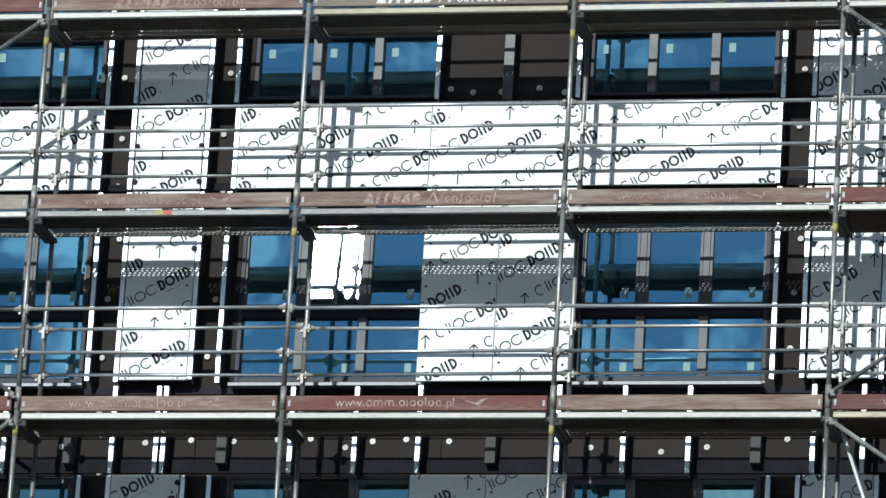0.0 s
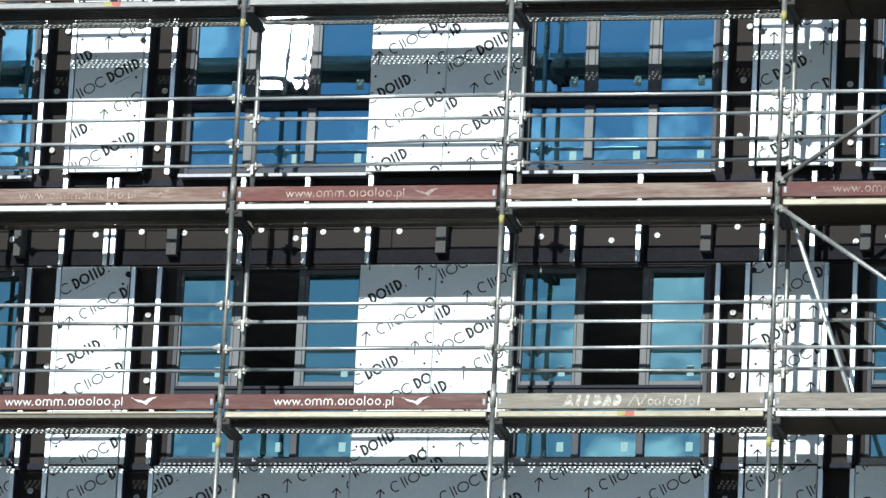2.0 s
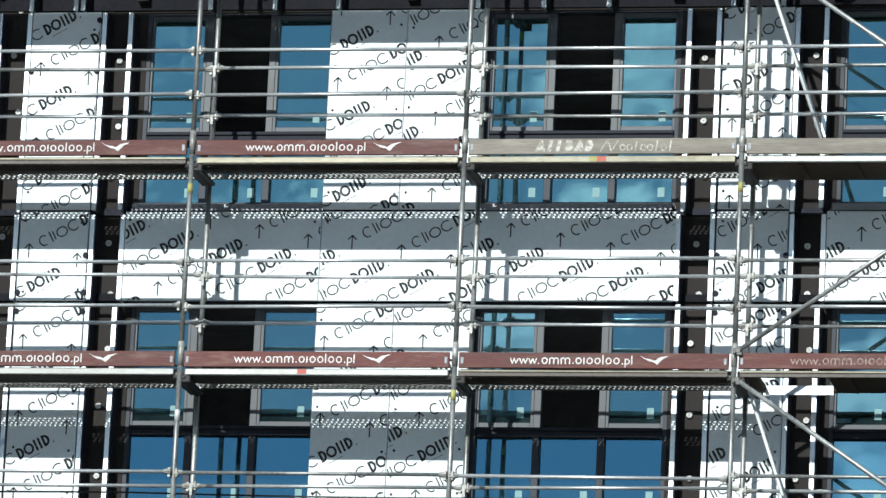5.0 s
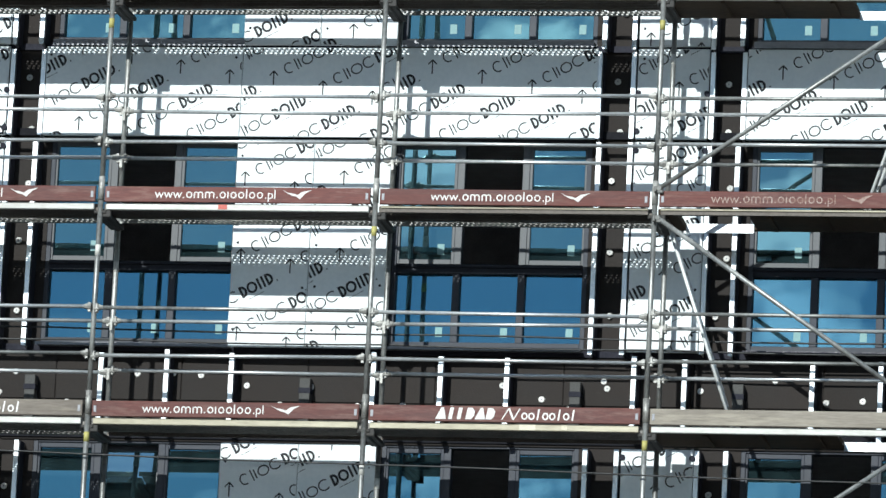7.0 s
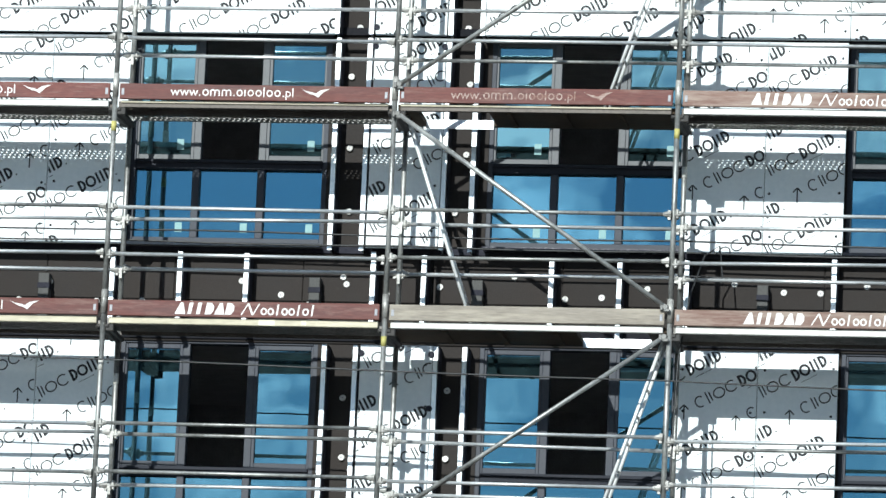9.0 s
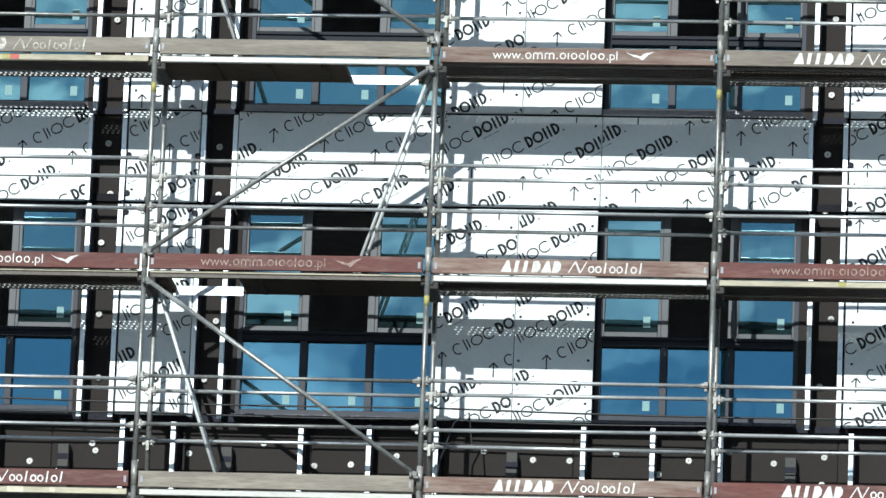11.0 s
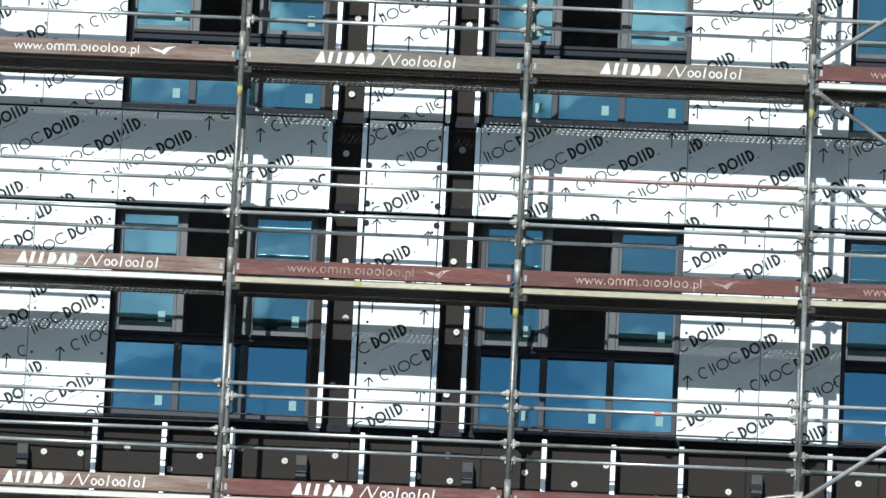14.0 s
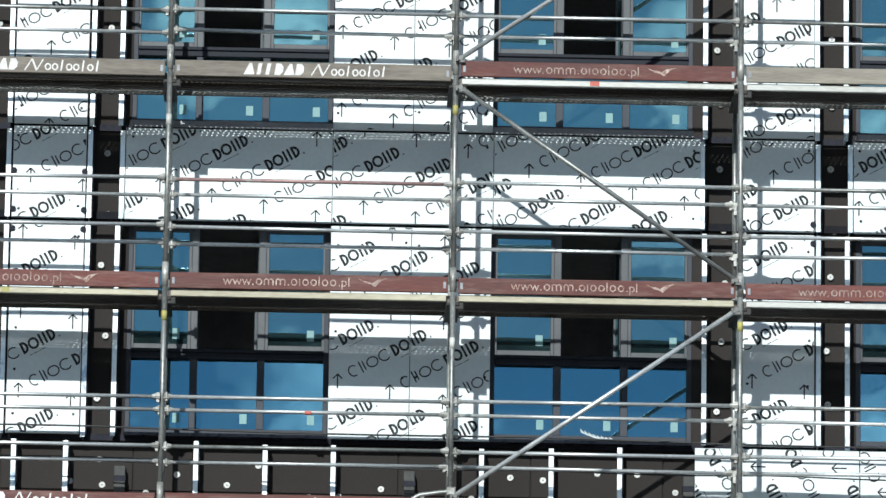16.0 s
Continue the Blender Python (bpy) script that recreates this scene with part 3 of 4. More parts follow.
# black strips above and below the window bands, taller above storeys 2 and 4
for k in range(5):
    for z, h, stuff in ((head_z(k) + 0.118, 0.152 if k in (2, 4) else 0.07, BLACK_STRIP), (head_z(k) - WIN_H - 0.03 - LOW[k] - (0.045 if k == 1 else 0.0), 0.06, MEMBRANE)):
        tagged(new("trim", Shape().box(LEFT + 0.02, RIGHT - 0.02, WALL_Y - 0.035, WALL_Y - 0.004, z, z + h).mesh("trim", stuff)), "black strip along the window band", "membrane strip", kind="structure")

# insulation boards, each with its own edge
board_meshes = {}


def board(x0, x1, z0, z1):
    key = (round(x1 - x0, 2), round(z1 - z0, 2))
    if key not in board_meshes:
        w, h = key
        board_meshes[key] = Shape().box(0.004, w - 0.004, -0.018, -0.001, 0.004, h - 0.004, cut=0.006).mesh("insulation_board", FLEECE)
    part("insulation_board", board_meshes[key], wall_front, (x0, WALL_Y + rng.uniform(0, 0.004), z0))


for k in (1, 3):
    z1, z0 = head_z(k) - WIN_H - 0.085, head_z(k + 1) + 0.09
    mid = (z0 + z1) / 2 - 0.03
    for row, (a, b) in enumerate(((z0, mid), (mid, z1))):
        x = LEFT + 0.05 + 0.5 * row
        while x + 1.2 < RIGHT:
            board(x, x + 1.2, a, b)
            x += 1.2


# ---- windows ----
def build_window(sash, tilted=0.0, pale=False, dark=False, flipped=False, low=0.0):
    """Parts of a three-light window with fixed lower lights and casements above, as (name, mesh, place, label, turn)."""
    w, h = WIN_W, FRAME_H + low
    tz = 0.72 + low                   # transom
    out = []
    fr = Shape()
    y0, y1 = -0.055, 0.06
    fr.box(0, 0.045, y0, y1, 0, h, cut=0.004).box(w - 0.045, w, y0, y1, 0, h, cut=0.004)
    fr.box(0.045, w - 0.045, y0, y1, 0, 0.05, cut=0.004).box(0.045, w - 0.045, y0, y1, h - 0.05, h, cut=0.004)
    out.append(("frame", fr.mesh("frame", FRAME_DARK), (0, 0, 0), "dark grey outer frame"))
    tr = Shape().box(0.045, w - 0.045, y0 - 0.012, y1, tz - 0.075, tz - 0.02, cut=0.004).box(0.045, w - 0.045, y0 - 0.03, y1, tz - 0.02, tz + 0.012, cut=0.004)
    out.append(("transom", tr.mesh("transom", FRAME_SHADED), (0, 0, 0), ""))
    light = "shut" == sash[0] == sash[2] and sash[1] in ("shut", "tilted")
    mw = 0.044 if light else 0.034
    mull = Shape().box(-mw, mw, y0, y1, 0.05, tz - 0.075, cut=0.004).mesh("mullion", ANTHRACITE if light else FRAME_DARK)
    post = Shape().box(-0.0335, 0.0335, -0.041 if light else y0 + 0.012, y1, tz + 0.012, h - 0.05, cut=0.004).mesh("post", FRAME_DARK if dark else ANTHRACITE)
    for x in (0.615, 1.225):
        out += [("mullion", mull, (x, 0, 0), ""), ("post", post, (x, 0, 0), "")]
    for n, (a, b) in enumerate(LIGHTS):
        low = Shape().box(a, b, 0.0, 0.012, 0.05, tz - 0.075).mesh("pane", GLASS_PALE_SKY if pale == 2 else GLASS_LOW_SKY if dark else GLASS_HIGH_SKY if light else GLASS)
        out.append(("pane", low, (0, 0, 0), "blue reflective glass pane"))
        sx, sz = (a + 0.085, 0.465) if flipped else (b - 0.15, 0.11)
        out.append(("sticker", Shape().box(sx, sx + 0.065, -0.0025, -0.0005, sz, sz + 0.09).mesh("sticker", STICKER), (0, 0, 0), "pale maker's sticker", None, "pane"))
        z0, z1 = tz + 0.014, h - 0.052
        cf = Shape()
        cf.box(0, 0.03, -0.04, 0.02, 0, z1 - z0, cut=0.004).box(b - a - 0.03, b - a, -0.04, 0.02, 0, z1 - z0, cut=0.004)
        cf.box(0.03, b - a - 0.03, -0.04, 0.02, 0, 0.05, cut=0.004).box(0.03, b - a - 0.03, -0.04, 0.02, z1 - z0 - 0.045, z1 - z0, cut=0.004)
        turn, at = None, (a, 0, z0)
        mode = sash[n]
        if mode == "open":
            turn, at = (0, 0, radians(93)), (b + 0.015, 0.075, z0)
        elif mode == "ajar":
            turn = (radians(-6.0), 0, 0)
        elif mode == "tilted":
            turn = (radians(-tilted), 0, TILT_YAW)
        out.append(("casement", cf.mesh("casement", FRAME_DARK if dark and n != 1 else ANTHRACITE), at, "", turn))
        glass = Shape().box(0.028, b - a - 0.028, -0.012, 0.0, 0.045, z1 - z0 - 0.04).mesh("pane", GLASS_TILT if mode == "tilted" else GLASS_BRIGHT_SKY if mode == "ajar" else GLASS_PALE_SKY if pale == 2 else GLASS_GREY_SKY if pale else GLASS_LOW_SKY if dark else GLASS_HIGH_SKY if light else GLASS)
        out.append(("pane", glass, (0, 0, 0), "blue reflective glass pane", None, "casement"))
        if mode == "shut" and not dark:
            out.append(("sticker", Shape().box(b - a - 0.165, b - a - 0.10, -0.0145, -0.0125, 0.1, 0.2).mesh("sticker", STICKER), (0, 0, 0), "pale maker's sticker", None, "casement"))
    return out


# the tilted casement mirrors the sun towards the standpoint
toward = (EYE - Vector((unit_x(0) + WIN_X[0] + 0.9, GLASS_Y, head_z(1) - 0.4))).normalized()
half_way = (toward - SUN_WAY).normalized()
TILT_YAW = math.asin(half_way.x)
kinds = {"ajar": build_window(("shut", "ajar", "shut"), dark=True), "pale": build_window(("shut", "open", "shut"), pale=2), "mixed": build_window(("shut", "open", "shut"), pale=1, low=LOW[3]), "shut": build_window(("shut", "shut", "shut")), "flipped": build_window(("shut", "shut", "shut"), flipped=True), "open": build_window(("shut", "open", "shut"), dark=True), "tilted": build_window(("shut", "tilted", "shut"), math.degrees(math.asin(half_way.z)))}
SHUT_LABEL = "dark-framed three-light window with all casements shut"
OPEN_LABEL = "dark-framed three-light window with its middle casement open"
LABELS = {"ajar": "dark-framed three-light window with one casement tilted ajar", "pale": OPEN_LABEL, "mixed": OPEN_LABEL, "shut": SHUT_LABEL, "flipped": SHUT_LABEL, "open": OPEN_LABEL,
          "tilted": "dark-framed three-light window with one casement tilted inwards"}
for k in range(5):
    for i, (a, b) in enumerate(openings):
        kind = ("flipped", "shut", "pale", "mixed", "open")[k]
        if k == 1 and abs(a - (unit_x(0) + WIN_X[0])) < 0.2:
            kind = "tilted"
        if k == 4 and abs(a - (unit_x(0) + WIN_X[0])) < 0.2:
            kind = "ajar"
        ob = thing("window", (a, GLASS_Y, head_z(k) + WIN_UP - WIN_H - LOW[k]), LABELS[kind], "window", "facade windows")
        last = {}
        for name, data, at, label, *more in kinds[kind]:
            turn, under = (more + [None, None])[:2]
            last[name] = part(name, data, last[under] if under else ob, at, label, turn)
        foil = k == 3 and a > 8
        sl = Shape().box(0.0, b - a, -0.26, -0.05, 0.0, 0.012).box(0.0, b - a, -0.264, -0.26, -0.05 if k == 2 else -0.018, 0.012).box(0.0, b - a, -0.05, 0.02, 0.0 if k != 1 else -0.02, 0.028 if k != 1 else 0.075)
        part("sill", sl.mesh("sill", FOIL if foil else SILL if k in (1, 2, 3) else FRAME_DARK), ob, (0, 0, -0.075 if k == 1 else -0.045 if k == 3 else -0.03), "crumpled foil-wrapped sill" if foil else "metal sill")

# ---- scaffold ----
R_POST = 0.0242
lift_mesh = Shape().tube((0, 0, 0), (0, 0, LIFT - 0.004), R_POST, 14).mesh("tube_section", STEEL, smooth=True)
collar_mesh = Shape().tube((0, 0, -0.11), (0, 0, 0.11), 0.029, 14).mesh("spigot_collar", CASTING, smooth=True)
mark_mesh = Shape().tube((0, 0, -0.045), (0, 0, 0.045), R_POST + 0.0012, 14).mesh("tape_mark", YELLOW, smooth=True)
white_mark_mesh = Shape().tube((0, 0, -0.05), (0, 0, 0.05), R_POST + 0.0012, 14).mesh("pale_tape_mark", DECK_EDGE, smooth=True)
foot_mesh = Shape().tube((0, 0, 0.03), (0, 0, 0.9), 0.019, 10).box(-0.075, 0.075, -0.075, 0.075, 0, 0.012).tube((0, 0, 0.012), (0, 0, 0.03), 0.03, 10).mesh("base_jack", CASTING)
ROWS_Y = (0.0, 0.73)
for c in COLS:
    for y in ROWS_Y:
        ob = thing("scaffold_post", (BAY * c, y, 0), "galvanised steel scaffold post with couplers" if y == 0 else "galvanised steel scaffold post close to the facade", "scaffold post", "scaffold posts")
        part("base_jack", foot_mesh, ob)
        n_low = 11
        for level in range(-1, n_low):
            z = deck_z(level + 1) + 0.06
            if z < 0.1:
                continue
            tube = part("tube_section", lift_mesh, ob, (0, 0, z))
            if 0 <= level <= 6:
                part("spigot_collar", collar_mesh, ob, (0, 0, z + 0.08))
                if y == 0 and (c + level) % 2 == 0:
                    part("tape_mark", mark_mesh, tube, (0, 0, LIFT - 0.36 + 0.06 * ((c * 3 + level) % 3)), "yellow tape")
                elif (c + 2 * level) % 3 == 0:
                    part("pale_tape_mark", white_mark_mesh, tube, (0, 0, LIFT - 0.5), "pale tape")
rail_tube = Shape().tube((0.075, 0, 0), (BAY - 0.075, 0, 0), 0.0172, 10).mesh("rail_tube", STEEL_BRIGHT, smooth=True)
rail_tube_rust = Shape().tube((0.075, 0, 0), (BAY - 0.075, 0, 0), 0.0172, 10).mesh("rail_tube", STEEL, smooth=True)
wedge_mesh = Shape().tube((0.02, 0, 0), (0.07, 0, 0), 0.033, 8, r2=0.026).tube((0.07, 0, 0), (0.092, 0, 0), 0.026, 8, r2=0.018).box(0.026, 0.05, -0.038, 0.01, -0.05, 0.036, cut=0.006).tube((0.012, -0.034, -0.02), (0.062, -0.034, -0.02), 0.011, 6).mesh("wedge_head", CASTING)
cup_mesh = Shape().box(-0.03, 0.03, -0.032, 0.032, -0.03, 0.03).box(-0.012, 0.014, -0.045, -0.03, -0.085, 0.01).mesh("rail_cup", CASTING)
# (left, right) drop of rails that hang low: outer lower, outer upper, inner lower, inner upper
SAGGING = {(6, 3): ((0.023, 0.04), (0.005, 0.03), (0.04, 0.065), (0.016, 0.06)), (6, 4): ((0.013, 0.013), (0.046, 0.046), (0.059, 0.059), (0.036, 0.036))}
rail_tube_red = Shape().tube((0.075, 0, 0), (BAY - 0.075, 0, 0), 0.0172, 10).mesh("rail_tube", RED_STEEL, smooth=True)
for level in LEVELS:
    for c in list(COLS)[:-1]:
        for n, (y, dz) in enumerate(((0.0, 0.578), (0.0, 1.016), (0.73, 0.574), (0.73, 1.042))):
            worn = rng.random() < 0.18
            near, far = SAGGING.get((level, c), ((0, 0),) * 4)[n]
            red = (level, c, n) == (4, 6, 1)
            ob = thing("guard_rail", (BAY * c, y - 0.034 if y == 0 else y - 0.03, deck_z(level) + dz - near + rng.uniform(-0.012, 0.012)),
                       "red-stained steel guard rail between scaffold posts" if red else "worn grey steel guard rail between scaffold posts" if worn else "bright galvanised guard rail between scaffold posts", "guard rail", "scaffold guard rails")
            ob.rotation_euler = (0, radians(rng.uniform(-0.35, 0.35)) + (far - near) / BAY, 0)
            part("rail_tube", rail_tube_red if red else rail_tube_rust if worn else rail_tube, ob)
            part("wedge_head", wedge_mesh, ob)
            part("wedge_head", wedge_mesh, ob, (BAY, 0, 0), turn=(0, 0, math.pi))
            if y > 0:
                part("rail_cup", cup_mesh, ob, (0, 0.012, -0.01))


# decks
def perforated_plank(wide, steel=None):
    """The rear plank, with open or half-clogged holes: a perforated top sheet between two folded side flanges."""
    sh = Shape()
    x0, x1, low = 0.028, BAY - 0.028, -0.003
    sh.box(x0, x1, 0.365, 0.373, -0.06, 0.0)
    n = 52
    step = (x1 - x0) / n
    edge = 0.373
    for r, y in enumerate((0.437, 0.475, 0.513, 0.551, 0.632, 0.66)):
        cell = 0.019 if r < 4 else 0.014
        sh.poly([(x0, edge, low), (x1, edge, low), (x1, y - cell, low), (x0, y - cell, low)])
        edge = y + cell
        for i in range(n):
            a = x0 + i * step
            b, c0, c1 = a + step, y - cell, y + cell
            cx, hh = (a + b) / 2 + (step * 0.2 if r % 2 else -step * 0.2), wide if r < 4 else wide - 0.0015
            out = ((a, c0), (b, c0), (b, c1), (a, c1))
            inn = ((cx - hh, y - hh), (cx + hh, y - hh), (cx + hh, y + hh), (cx - hh, y + hh))
            for s in range(4):
                q = (s + 1) % 4
                sh.poly([(*out[s], low), (*out[q], low), (*inn[q], low), (*inn[s], low)])
    return sh.mesh("perforated_plank", steel or DECK_STEEL)


plank_flange = Shape().box(0.028, BAY - 0.028, 0.675, 0.685, -0.042, 0.0).mesh("rear_flange", STEEL)
flange_rust = Shape().box(0.028, BAY - 0.028, 0.675, 0.685, -0.042, 0.0).mesh("rear_flange", DECK_STEEL)
OPEN_HOLES = {(-1, 1), (0, 1), (1, 1), (4, 1), (-1, 3), (0, 3), (1, 3), (2, 3), (4, 4), (2, 1), (5, 3), (6, 3), (7, 3), (8, 3), (0, 5), (0, 4), (1, 4), (2, 4)}
FRONT_HOLES = {(2, 4), (-1, 3), (0, 3), (1, 3), (2, 1), (4, 4), (5, 3), (6, 3), (7, 3)}
plank_wide, plank_mid = perforated_plank(0.0108), perforated_plank(0.0085)
plank_back, plank_clogged, plank_filled = perforated_plank(0.007), perforated_plank(0.005), perforated_plank(0.003, DECK_STEEL_LIT)
ribs = Shape().box(0.028, BAY - 0.028, 0.03, 0.36, -0.03, 0.0)
for n in range(6):
    ribs.box(0.028, BAY - 0.028, 0.032 + 0.06 * n, 0.046 + 0.06 * n, -0.062, -0.03)
plank_front, plank_front_lit = ribs.mesh("front_plank", DECK_STEEL), ribs.mesh("front_plank", DECK_STEEL_LIT)
holed = Shape().box(0.028, BAY - 0.028, 0.03, 0.115, -0.03, 0.0).box(0.028, BAY - 0.028, 0.255, 0.36, -0.03, 0.0)
for n in (0, 4, 5):
    holed.box(0.028, BAY - 0.028, 0.032 + 0.06 * n, 0.046 + 0.06 * n, -0.062, -0.03)
for y in (0.15, 0.22):          # two rows of open holes between solid strips
    for n in range(52):
        a, b = 0.05 + 0.0475 * n, 0.05 + 0.0475 * (n + 1)
        holed.box(a, a + 0.031, y - 0.035, y + 0.035, -0.006, 0.0).box(a + 0.031, b, y + 0.011, y + 0.035, -0.006, 0.0).box(a + 0.031, b, y - 0.035, y - 0.011, -0.006, 0.0)
plank_front_holed = holed.mesh("front_plank", DECK_STEEL)
edge_white = Shape().box(0.055, BAY - 0.06, -0.012, 0.028, -0.058, 0.0, cut=0.004).mesh("edge_strip", DECK_EDGE)
edge_wood = Shape().box(0.055, BAY - 0.06, -0.012, 0.028, -0.058, 0.0, cut=0.004).mesh("edge_strip", DECK_EDGE_WOOD)
edge_grey = Shape().box(0.055, BAY - 0.06, -0.012, 0.028, -0.058, 0.0, cut=0.004).mesh("edge_strip", DECK_EDGE_GREY)
edge_thin = Shape().box(0.055, BAY - 0.06, -0.012, 0.028, -0.022, 0.0, cut=0.004).box(0.055, BAY - 0.06, 0.002, 0.028, -0.058, -0.022, 1).mesh("edge_strip", DECK_EDGE_WOOD, DECK_STEEL)
hook_mesh = Shape().box(-0.06, 0.06, -0.01, 0.70, -0.10, -0.066, cut=0.01).tube((0, -0.01, -0.09), (0, 0.72, -0.09), 0.024, 8).box(0.02, 0.10, 0.0, 0.03, -0.13, -0.06, cut=0.008).mesh("cross_bearer", DARK_STEEL)
spot_mesh = Shape().box(-0.036, 0.036, -0.0145, -0.012, -0.05, -0.006).mesh("colour_mark", YELLOW)
spot_cream = Shape().box(-0.075, 0.075, -0.0145, -0.012, -0.056, -0.002).box(0.31, 0.36, -0.0145, -0.012, -0.05, -0.006).mesh("colour_mark", CREAM)
spot_red = Shape().box(-0.042, 0.042, -0.0145, -0.012, -0.05, -0.006).mesh("colour_mark", RED_MARK)


def hatch_deck(hole0, hole1):
    """A plywood deck with an open hatch from hole0 to hole1 along the bay."""
    a, b = 0.028, BAY - 0.028
    boxes = [("deck_board", (a, hole0, 0.03, 0.72, -0.05, 0)), ("deck_board", (hole1, b, 0.03, 0.72, -0.05, 0)),
             ("hatch_side", (hole0, hole1, 0.03, 0.09, -0.05, 0)), ("hatch_side", (hole0, hole1, 0.64, 0.72, -0.05, 0))]
    for n in range(1, 5):
        x = a + (b - a) * n / 5
        if not hole0 - 0.05 < x < hole1 + 0.05:
            boxes.append(("batten", (x - 0.02, x + 0.02, 0.05, 0.62, -0.075, -0.05)))
    return [(name, Shape().box(*size).mesh(name, PLY)) for name, size in boxes]


EDGES = {(2, 3): "wood", (2, 4): "thin", (1, 0): "wood", (1, 3): "wood", (6, 4): "wood", (7, 4): "wood", (0, 3): "thin", (3, 2): "wood", (1, 5): "wood", (5, 4): "wood", (4, 3): "thin", (5, 3): "thin", (6, 3): "thin", (3, 4): "thin", (0, 1): "grey", (1, 1): "grey", (2, 5): "wood"}
MARKS = {(0, 1): (1.25, "both"), (2, 3): (1.2, "both"), (1, 4): (1.15, "red"), (5, 4): (1.15, "yellow"), (7, 3): (1.25, "red"), (2, 5): (1.5, "cream")}
for level in LEVELS:
    for c in list(COLS)[:-1]:
        hatch = c == 3 and level >= 1
        shut = hatch and level == 2
        ob = thing("scaffold_deck", (BAY * c, 0.0, deck_z(level)), "brown plywood scaffold deck with its hatch shut" if shut else "brown plywood scaffold deck with an open hatch" if hatch else "steel scaffold deck with a perforated rear plank", "scaffold deck", "scaffold decks")
        if hatch:
            h0 = 0.2 if level % 2 == 0 else BAY - 0.85
            for name, data in hatch_deck(h0, h0 + 0.65):
                part(name, data, ob)
            if shut:
                part("hatch_lid", Shape().box(h0 + 0.004, h0 + 0.646, 0.094, 0.636, -0.045, -0.004).mesh("hatch_lid", PLY), ob)
            else:
                part("hatch_rim", Shape().box(h0, h0 + 0.62, 0.63, 0.636, -0.085, -0.002).mesh("hatch_rim", RAIL), ob, label="bright metal hatch rim")
        else:
            part("rear_plank", plank_wide if (c, level) in OPEN_HOLES and level == 3 and c < 3 else plank_mid if (c, level) in OPEN_HOLES and (level == 1 or level == 4 and c < 3) else plank_back if (c, level) in OPEN_HOLES else plank_filled if level > 4 else plank_clogged, ob)
            part("rear_flange", plank_flange if (c, level) in OPEN_HOLES else flange_rust, ob)
            part("front_plank", plank_front_holed if (c, level) in FRONT_HOLES else plank_front_lit if level > 4 else plank_front, ob)
        style = EDGES.get((c, level), "white")
        strip = part("edge_strip", {"white": edge_white, "wood": edge_wood, "grey": edge_grey, "thin": edge_thin}[style], ob, label={"white": "whitish front edge", "wood": "bare wooden front edge", "grey": "worn grey front edge", "thin": "thin pale front edge over dark steel"}[style])
        part("cross_bearer", hook_mesh, ob)
        if (c, level) in MARKS:
            x, col = MARKS[c, level]
            if col in ("both", "yellow"):
                part("colour_mark", spot_mesh, strip, (x, 0, 0), "yellow paint mark")
            if col == "cream":
                part("colour_mark", spot_cream, strip, (x, 0, 0), "cream paint marks")
            if col in ("both", "red"):
                part("colour_mark", spot_red, strip, (x + (0.078 if col == "both" else 0), 0, 0), "red paint mark")


# toe boards with stencilled plain shapes
def stencil(shapes, k, x, z):
    sh = Shape()
    for poly in shapes:
        sh.poly([(x + k * a, 0, z + k * b) for a, b in poly])
    return sh


def letters(word):
    """A word in the built-in font as one flat mesh, a unit high, and its width."""
    curve = bpy.data.curves.new("word", "FONT")
    curve.body, curve.size, curve.resolution_u = word, 1.35, 3
    ob = bpy.data.objects.new("word", curve)
    data = bpy.data.meshes.new_from_object(ob)
    polys = [[tuple(data.vertices[v].co[:2]) for v in face.vertices] for face in data.polygons]
    bpy.data.objects.remove(ob)
    bpy.data.curves.remove(curve)
    bpy.data.meshes.remove(data)
    return polys, max(x for poly in polys for x, _ in poly)


def moved(polys, dx, k=1.0):
    return [[(k * x + dx, k * z) for x, z in poly] for poly in polys]


def small_line():
    """An address line: its ends in letters, the maker's name between them as plain arches, rings and bars."""
    (head, w), (tail, v) = letters("www."), letters(".pl")
    out, x = list(head), w + 0.2
    for n, form in enumerate("oaa.olorloo"):
        if form == ".":
            out += ring(x + 0.1, 0.09, 0.09, 0.09, 0.089, steps=5)
            x += 0.34
        elif form == "l":
            out += stroke(x + 0.08, 0, x + 0.08, 0.98 if n > 6 else 0.7, 0.13)
            x += 0.34
        elif form == "a":
            for side in (0.26, 0.72):
                out += ring(x + side, 0.46, 0.29, 0.26, 0.13, 0, 180, 5)
            for side in (0.065, 0.49, 0.945):
                out += stroke(x + side, 0, x + side, 0.48, 0.13)
            x += 1.2
        else:
            out += ring(x + 0.34, 0.36, 0.34, 0.37, 0.13, 0, 360, 9)
            x += 0.82
    return out + moved(tail, x), x + v


SMALL, SMALL_W = small_line()
BIG = []                        # six heavy leaning blocks, a zigzag, then smaller rings and bars
for i, x in enumerate((0, 1.0, 1.75, 2.6, 3.4, 4.35)):
    if i in (0, 4):
        BIG += [[(x, 0), (x + 0.92, 0), (x + 0.72, 1), (x + 0.5, 1)]]
    elif i in (3, 5):
        BIG += [[(x, 0), (x + 0.5, 0), (x + 0.75, 0.3), (x + 0.8, 0.7), (x + 0.6, 1), (x + 0.18, 1)]]
    else:
        BIG += [[(x + 0.1, 0), (x + 0.42, 0), (x + 0.6, 1), (x + 0.28, 1)]]
BIG += stroke(5.75, 0, 6.35, 1, 0.1) + stroke(6.35, 1, 6.75, 0, 0.16) + stroke(6.75, 0, 7.3, 1, 0.1)
